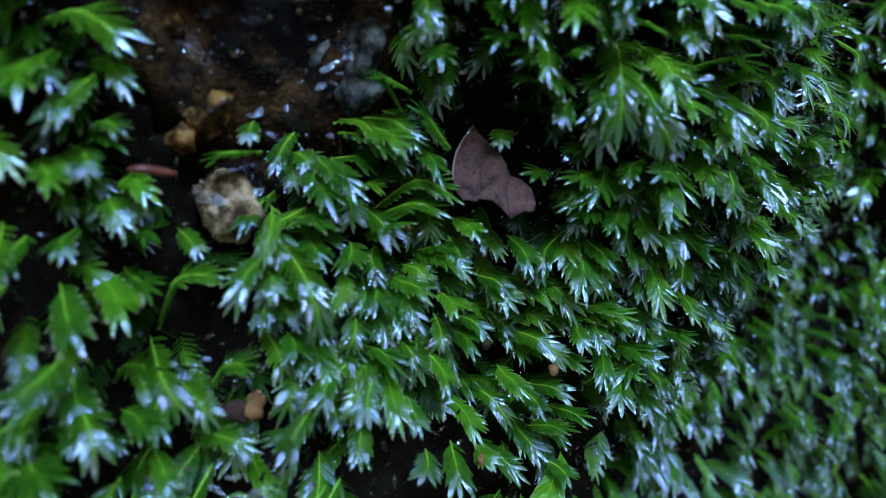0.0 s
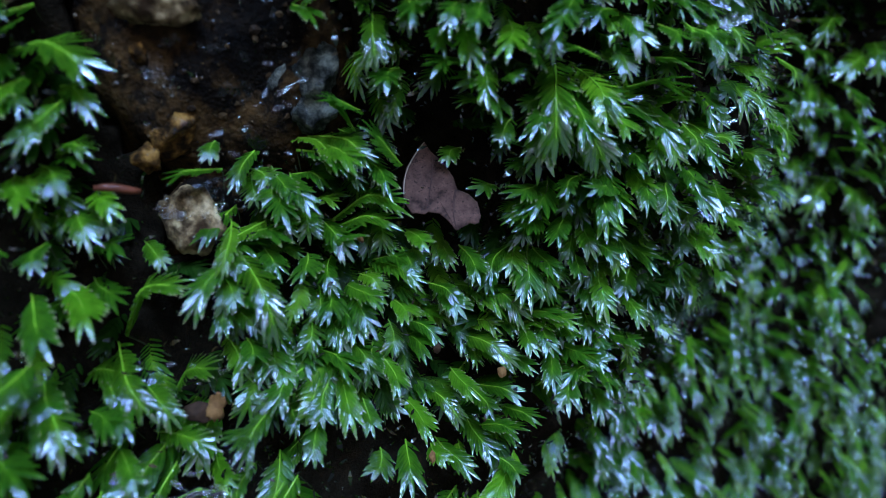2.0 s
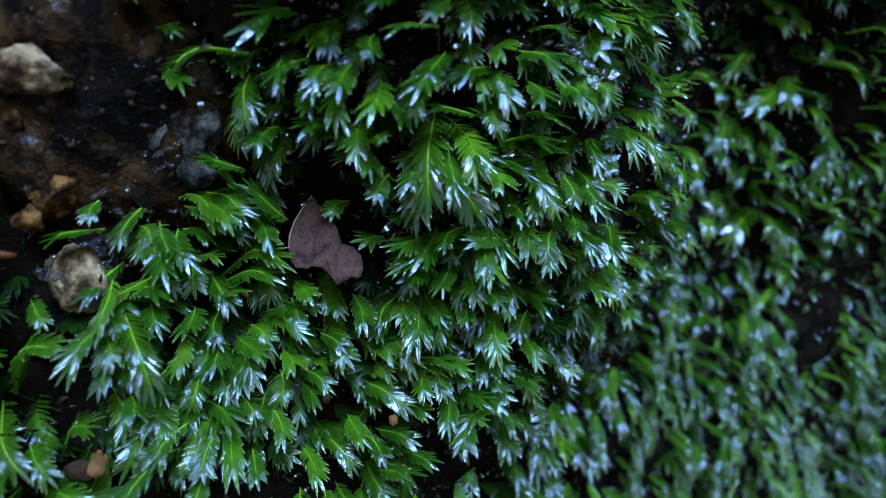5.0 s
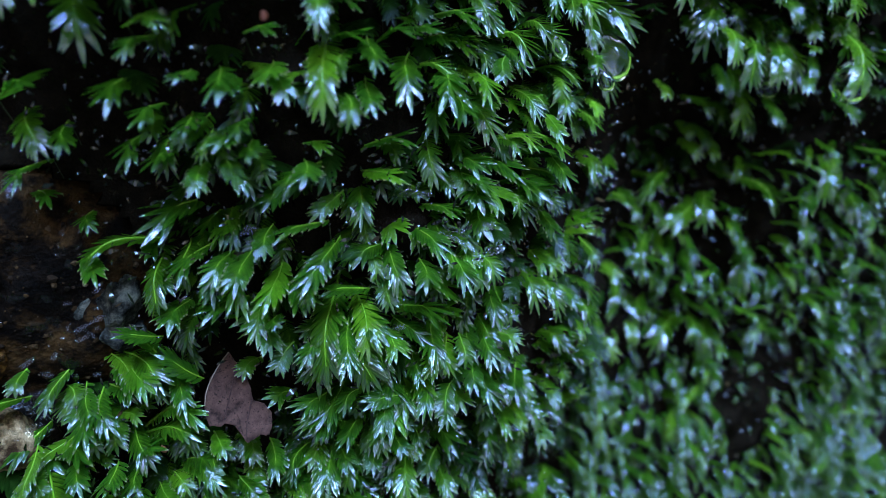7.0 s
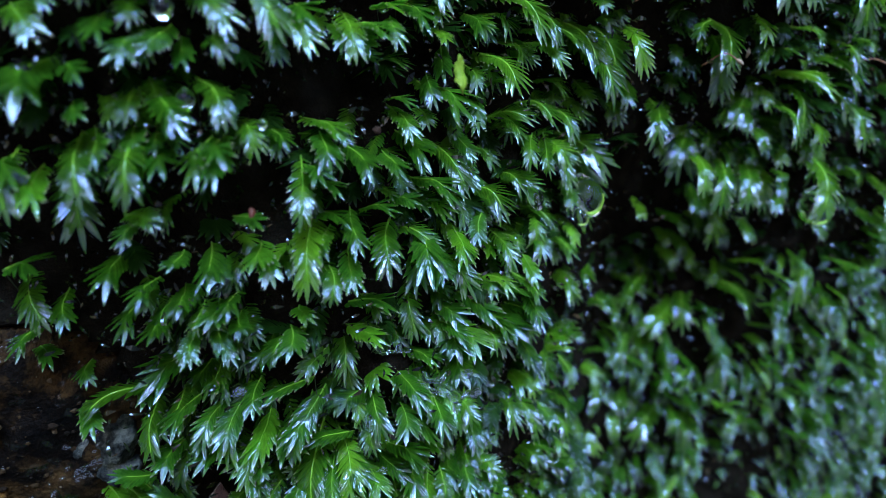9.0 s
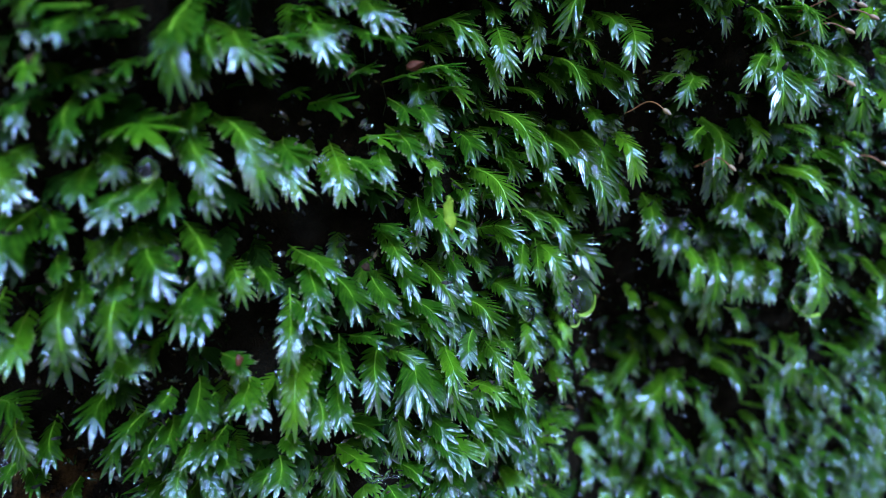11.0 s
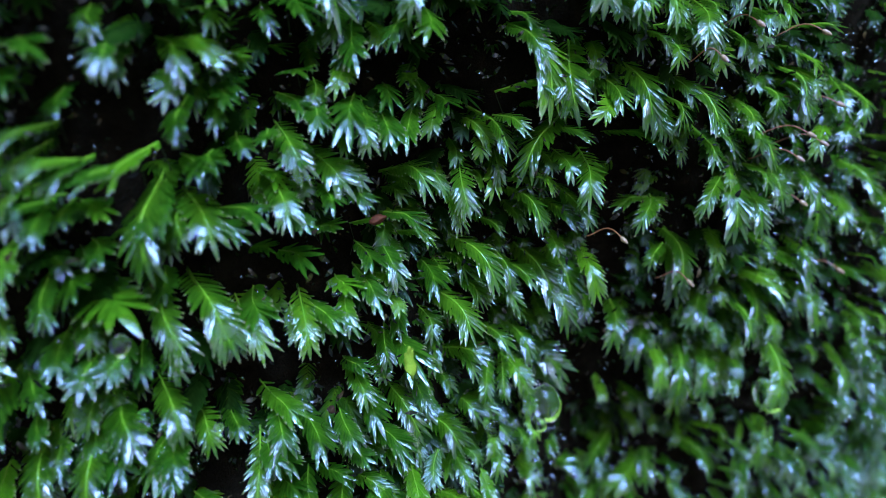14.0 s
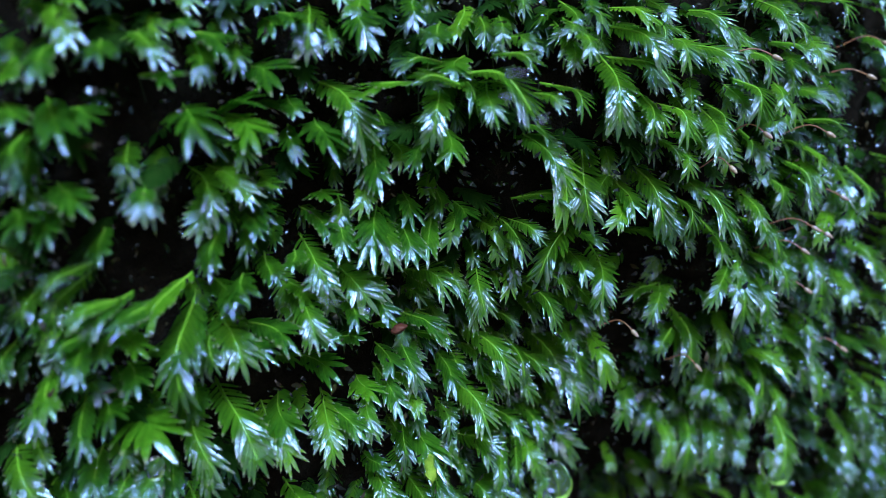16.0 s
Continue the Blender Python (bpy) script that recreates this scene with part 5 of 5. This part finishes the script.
wet_skin("shining patches of water lying on overhanging fronds", [
        (34.5, 117.7, 2.68, 1.34, 0, -6.5), (51.3, 125.0, 1.13, 0.51, 0, -5.5), (51.9, 123.0, 0.80, 0.51, 0, -5.5), (51.8, 120.5, 0.80, 0.51, 0, -5.5), (47.7, 144.0, 2.65, 0.74, -5, -5.5), (53.8, 142.1, 1.21, 0.77, -30, -5.5), (24.4, 100.1, 1.84, 1.30, 10, 0.0), (25.3, 92.8, 1.10, 1.43, 0, 0.0), (21.2, 94.8, 1.30, 1.41, 20, 0.0), (43.7, 118.8, 0.99, 0.77, 0, -5.0), (83.2, 183.6, 2.18, 1.41, -20, -9.0), (81.2, 179.6, 1.32, 0.88, -20, -9.0), (87.9, 176.1, 1.23, 0.89, -10, -9.0)])
wet_skin("scattered slicks of water on moss and dark rock", [
        (-20.0, 31.9, 2.64, 0.59, 35, 2.0), (-16.1, 33.6, 1.45, 0.53, 20, 2.0), (19.6, 50.1, 1.54, 0.83, 10, 0.0), (-5.5, 89.6, 1.86, 0.56, -35, -5.0), (99.1, 120.1, 1.13, 2.41, 10, -5.0), (95.3, 123.6, 0.96, 1.52, 10, -5.0), (67.8, 137.8, 0.62, 0.99, 0, 0.0)])
wet_skin("ring of clear water trickling among low fronds", [
        (-37.6, -39.7, 1.86, 0.44, -30, -2.0), (-34.8, -41.7, 2.20, 0.44, 8, -2.0), (-32.0, -41.2, 1.67, 0.50, 20, -2.0), (-30.3, -42.7, 0.50, 1.23, 10, -2.0), (-34.9, -38.1, 1.66, 0.44, 5, -2.0), (-45.9, -37.1, 0.52, 0.83, 20, -4.0), (-27.3, -38.3, 1.24, 0.51, 10, -3.0)])

BARK = plain("litter_brown", [(0.3, (0.0184, 0.0083, 0.0032)), (0.7, (0.046, 0.0207, 0.008))], 500.0, 0.8, 0.00003)
TAN = plain("litter_tan", [(0.3, (0.1, 0.042, 0.01)), (0.7, (0.22, 0.105, 0.03))], 400.0, 0.8, 0.00004)
RED = plain("litter_red", [(0.3, (0.0575, 0.0138, 0.0046)), (0.7, (0.138, 0.0345, 0.0115))], 500.0, 0.7, 0.00003, 0.15)


def scrap(place, size, turn, mat, label, seed, name="leaf_scrap"):
    """A small curled scrap of dead leaf."""
    bm = bmesh.new()
    n = 8
    grid = []
    for j in range(n + 1):
        for i in range(n + 1):
            u, w = i / n * 2 - 1, j / n * 2 - 1
            edge = 1 + 0.7 * noise.noise(Vector((u * 1.9, w * 1.9, seed * 7.7)))
            x, z = u * math.sqrt(1 - w * w / 2) * edge, w * math.sqrt(1 - u * u / 2) * edge
            grid.append(bm.verts.new((x * size[0], (0.5 * x * x + 0.3 * math.sin(3 * z)) * size[0], z * size[1])))
    for j in range(n):
        for i in range(n):
            q = j * (n + 1) + i
            bm.faces.new((grid[q], grid[q + 1], grid[q + n + 2], grid[q + n + 1]))
    ob = link(name, bm, mat)
    ob.modifiers.new("thickness", "SOLIDIFY").thickness = 0.0003
    ob.matrix_basis = pose(*place, *turn)
    return tagged(ob, label, "litter")


scrap(at_face(-0.0325, 1.1725, -0.001), (0.0017, 0.0026), (10, 20, 25), TAN, "torn tan scrap of dead leaf among fronds", 1)
scrap((0.0655, 0.0825, 1.309), (0.0013, 0.0032), (15, -12, 20), LIME, "curled yellow-green leaf end holding a drop", 4, "leaf_end")
rounded_stone("seed_husk", at_face(-0.0358, 1.172, 0.001), (0.0027, 0.002, 0.0022), 9, BARK, "dark brown wet seed husk lying in moss", 0.12)["category"] = "litter"
link_twig = link("twig", tube([at_face(-0.0505 + k * 0.0013, 1.2127 + 0.0002 * math.sin(k), -0.002) for k in range(6)], [0.0004, 0.0007, 0.0008, 0.0008, 0.0007, 0.0004], 8), RED)
tagged(link_twig, "short reddish twig end beside the bare rock", "litter")
for k, (x, z, w, h, mat, text) in enumerate((
        (-0.0067, 1.2042, 0.0007, 0.001, TAN, "tan seed scale stuck on a frond"), (0.0083, 1.1815, 0.0008, 0.0011, BARK, "dark seed lying between fronds"),
        (0.0221, 1.176, 0.0009, 0.0013, TAN, "pinkish tan bud scale on the moss"), (0.0073, 1.1593, 0.0008, 0.0012, TAN, "orange-tan seed on a low frond"),
        (-0.0245, 1.1723, 0.0007, 0.0014, RED, "small red bud scale between fronds"), (-0.0538, 1.1914, 0.0007, 0.0016, RED, "dull red scrap hanging by the fronds"),
        (0.0276, 1.2843, 0.0007, 0.0012, RED, "small red scale under drooping fronds"), (0.0494, 1.3002, 0.0009, 0.0008, BARK, "brown bud scale on a wet frond"),
        (0.0598, 1.3376, 0.0018, 0.0009, RED, "dark red seed lying on a frond"))):
    rounded_stone("seed_scale", at_face(x, z, -0.0015), (w, w * 0.7, h), 20 + k, mat, text, 0.15)["category"] = "litter"

SETA = plain("spore_stalk", [(0.3, (0.2507, 0.0782, 0.0313)), (0.7, (0.4692, 0.1877, 0.0626))], 200.0, 0.4, 0.0, 0.6)
CAPSULE = plain("spore_capsule", [(0.3, (0.3128, 0.172, 0.0782)), (0.7, (0.5635, 0.345, 0.172))], 600.0, 0.45, 0.00003, 0.5)


def spore_stalk(x, z, swing, label):
    """A thin stalk that leaves the moss, hooks over and ends in a small capsule."""
    thing = tagged(new("spore_stalk"), label, "moss spore stalk", "spore stalks over the moss")
    tip = Vector(at_face(x, z, -0.002))
    pts = []
    for k in range(10):
        u = k / 9
        pts.append(tip + Vector((-0.009 * (1 - u) * swing, 0.006 * (1 - u), 0.0022 * math.sin(math.pi * u ** 1.5) + 0.001 * (1 - u))))
    link("stalk", tube(pts, [0.00016] * 10, 5), SETA, thing)
    bm = bmesh.new()
    bmesh.ops.create_uvsphere(bm, u_segments=10, v_segments=8, radius=1.0)
    for v in bm.verts:
        q = v.co.z
        k = 0.00055 * (1 - 0.25 * q)
        v.co = Vector((v.co.x * k, v.co.y * k, q * 0.0012))
    d = (pts[-1] - pts[-3]).normalized()
    cap = link("capsule", bm, CAPSULE, thing, "light brown egg-shaped spore capsule")
    cap.matrix_basis = Matrix.Translation(tip + d * 0.0008) @ d.to_track_quat("Z", "Y").to_matrix().to_4x4()


for x, z, s in ((0.1403, 1.3926, 1.2), (0.1392, 1.3769, 0.7), (0.1603, 1.3792, 1.0), (0.1311, 1.3696, 0.5), (0.1608, 1.3577, 1.2), (0.1848, 1.4056, 1.0), (0.177, 1.3954, 1.3),
                (0.1587, 1.3523, 1.0), (0.1143, 1.3337, 0.8), (0.1661, 1.3563, 1.1), (0.1634, 1.3423, 0.9), (0.1817, 1.3249, 1.0), (0.1349, 1.323, 0.7), (0.1696, 1.3654, 1.2)):
    spore_stalk(x, z, s, "thin brown hooked spore stalk rising from the moss")


def water_beads():
    """Fine beads of water on the dark moss and rock behind the fronds: far too many to count."""
    r = random.Random(31)
    ball = bmesh.new()
    bmesh.ops.create_icosphere(ball, subdivisions=2, radius=1.0)
    unit, tris = [v.co.copy() for v in ball.verts], [[v.index for v in f.verts] for f in ball.faces]
    ball.free()
    verts, faces = [], []
    for _ in range(800):
        x, z = r.uniform(-0.09, 0.22), r.uniform(1.11, 1.41)
        y = rock_y(x, z) - 0.0003 if bare(x, z) > 0.5 else face(x, z) + r.uniform(-0.001, 0.009)
        size = (0.00008 + 0.00028 * r.random() ** 2) * (1.6 if bare(x, z) > 0.5 else 1)
        b = len(verts)
        verts += [Vector((x, y, z)) + Vector((v.x * r.uniform(0.95, 1.05), v.y, v.z * 1.1)) * size for v in unit]
        faces += [[b + i for i in f] for f in tris]
    me = bpy.data.meshes.new("water_beads")
    me.from_pydata(verts, [], faces)
    me.shade_smooth()
    me.materials.append(WATER)
    ob = tagged(new("water_beads", me), "fine beads of water on dark moss and rock", "water", kind="stuff")
    ob.visible_shadow = False


water_beads()


def glint_shreds():
    """Tiny curled glossy slivers, near-black like the shade there, added to glint in the gaps between the fronds: far
    too many to count.
    """
    m, n, l, p = material("wet_moss_shreds")
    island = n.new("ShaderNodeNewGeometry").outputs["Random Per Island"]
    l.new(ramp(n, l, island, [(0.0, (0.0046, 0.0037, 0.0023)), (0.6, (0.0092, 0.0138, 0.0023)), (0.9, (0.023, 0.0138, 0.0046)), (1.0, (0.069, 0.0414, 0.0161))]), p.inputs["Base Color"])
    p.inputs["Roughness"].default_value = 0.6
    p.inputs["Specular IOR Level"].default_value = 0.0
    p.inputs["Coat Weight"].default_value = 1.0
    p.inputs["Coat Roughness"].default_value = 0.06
    r = random.Random(53)
    verts, faces = [], []
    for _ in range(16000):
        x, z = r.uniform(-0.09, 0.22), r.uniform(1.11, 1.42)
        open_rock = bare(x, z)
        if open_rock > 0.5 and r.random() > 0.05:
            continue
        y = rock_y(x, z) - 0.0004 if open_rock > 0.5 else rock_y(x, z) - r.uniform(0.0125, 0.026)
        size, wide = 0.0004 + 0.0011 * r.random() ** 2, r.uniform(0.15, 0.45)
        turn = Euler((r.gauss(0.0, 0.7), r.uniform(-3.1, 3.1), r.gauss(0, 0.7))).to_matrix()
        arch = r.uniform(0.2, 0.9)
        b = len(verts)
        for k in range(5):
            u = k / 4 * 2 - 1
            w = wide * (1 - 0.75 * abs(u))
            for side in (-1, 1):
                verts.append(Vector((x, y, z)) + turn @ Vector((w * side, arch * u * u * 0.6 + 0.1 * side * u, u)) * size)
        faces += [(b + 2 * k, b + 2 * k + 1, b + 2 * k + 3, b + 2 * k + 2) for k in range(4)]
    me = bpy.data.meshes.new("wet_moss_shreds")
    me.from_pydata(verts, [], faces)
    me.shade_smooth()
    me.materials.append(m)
    tagged(new("wet_moss_shreds", me), "tiny glossy near-black shreds added to glint in the gaps", "dead moss", kind="stuff")


glint_shreds()


def grit():
    """Sand and small broken grains that lie on the bare rock of the hollow: far too many to count."""
    m, n, l, p = material("grit")
    island = n.new("ShaderNodeNewGeometry").outputs["Random Per Island"]
    l.new(ramp(n, l, island, [(0.0, (0.0069, 0.0046, 0.0023)), (0.5, (0.0184, 0.0092, 0.0034)), (0.8, (0.0506, 0.0253, 0.0069)), (1.0, (0.092, 0.0575, 0.0276))]), p.inputs["Base Color"])
    p.inputs["Roughness"].default_value = 0.9
    p.inputs["Specular IOR Level"].default_value = 0.1
    p.inputs["Coat Weight"].default_value = 0.06
    p.inputs["Coat Roughness"].default_value = 0.12
    r = random.Random(77)
    ball = bmesh.new()
    bmesh.ops.create_icosphere(ball, subdivisions=1, radius=1.0)
    unit, tris = [v.co.copy() for v in ball.verts], [[v.index for v in f.verts] for f in ball.faces]
    ball.free()
    verts, faces = [], []
    while len(verts) < 420 * len(unit):
        x, z = r.uniform(-0.07, 0.0), r.uniform(1.19, 1.28)
        if bare(x, z) < 0.45 or noise.noise(Vector((x * 130, 1.7, z * 130))) < r.uniform(-0.5, 0.3):
            continue
        size = 0.00022 + 0.0009 * r.random() ** 4
        turn = Euler((r.uniform(0, 6), r.uniform(0, 6), r.uniform(0, 6))).to_matrix()
        shape = Vector((r.uniform(0.7, 1.3), r.uniform(0.6, 1.0), r.uniform(0.7, 1.2)))
        c = Vector((x, rock_y(x, z) + size * 0.5, z))
        b = len(verts)
        verts += [c + turn @ Vector((v.x * shape.x, v.y * shape.y, v.z * shape.z)) * (size * r.uniform(0.8, 1.2)) for v in unit]
        faces += [[b + i for i in f] for f in tris]
    me = bpy.data.meshes.new("grit")
    me.from_pydata(verts, [], faces)
    me.materials.append(m)
    tagged(new("grit", me), "wet brown and ochre grains on the bare rock", "grit", kind="stuff")


grit()
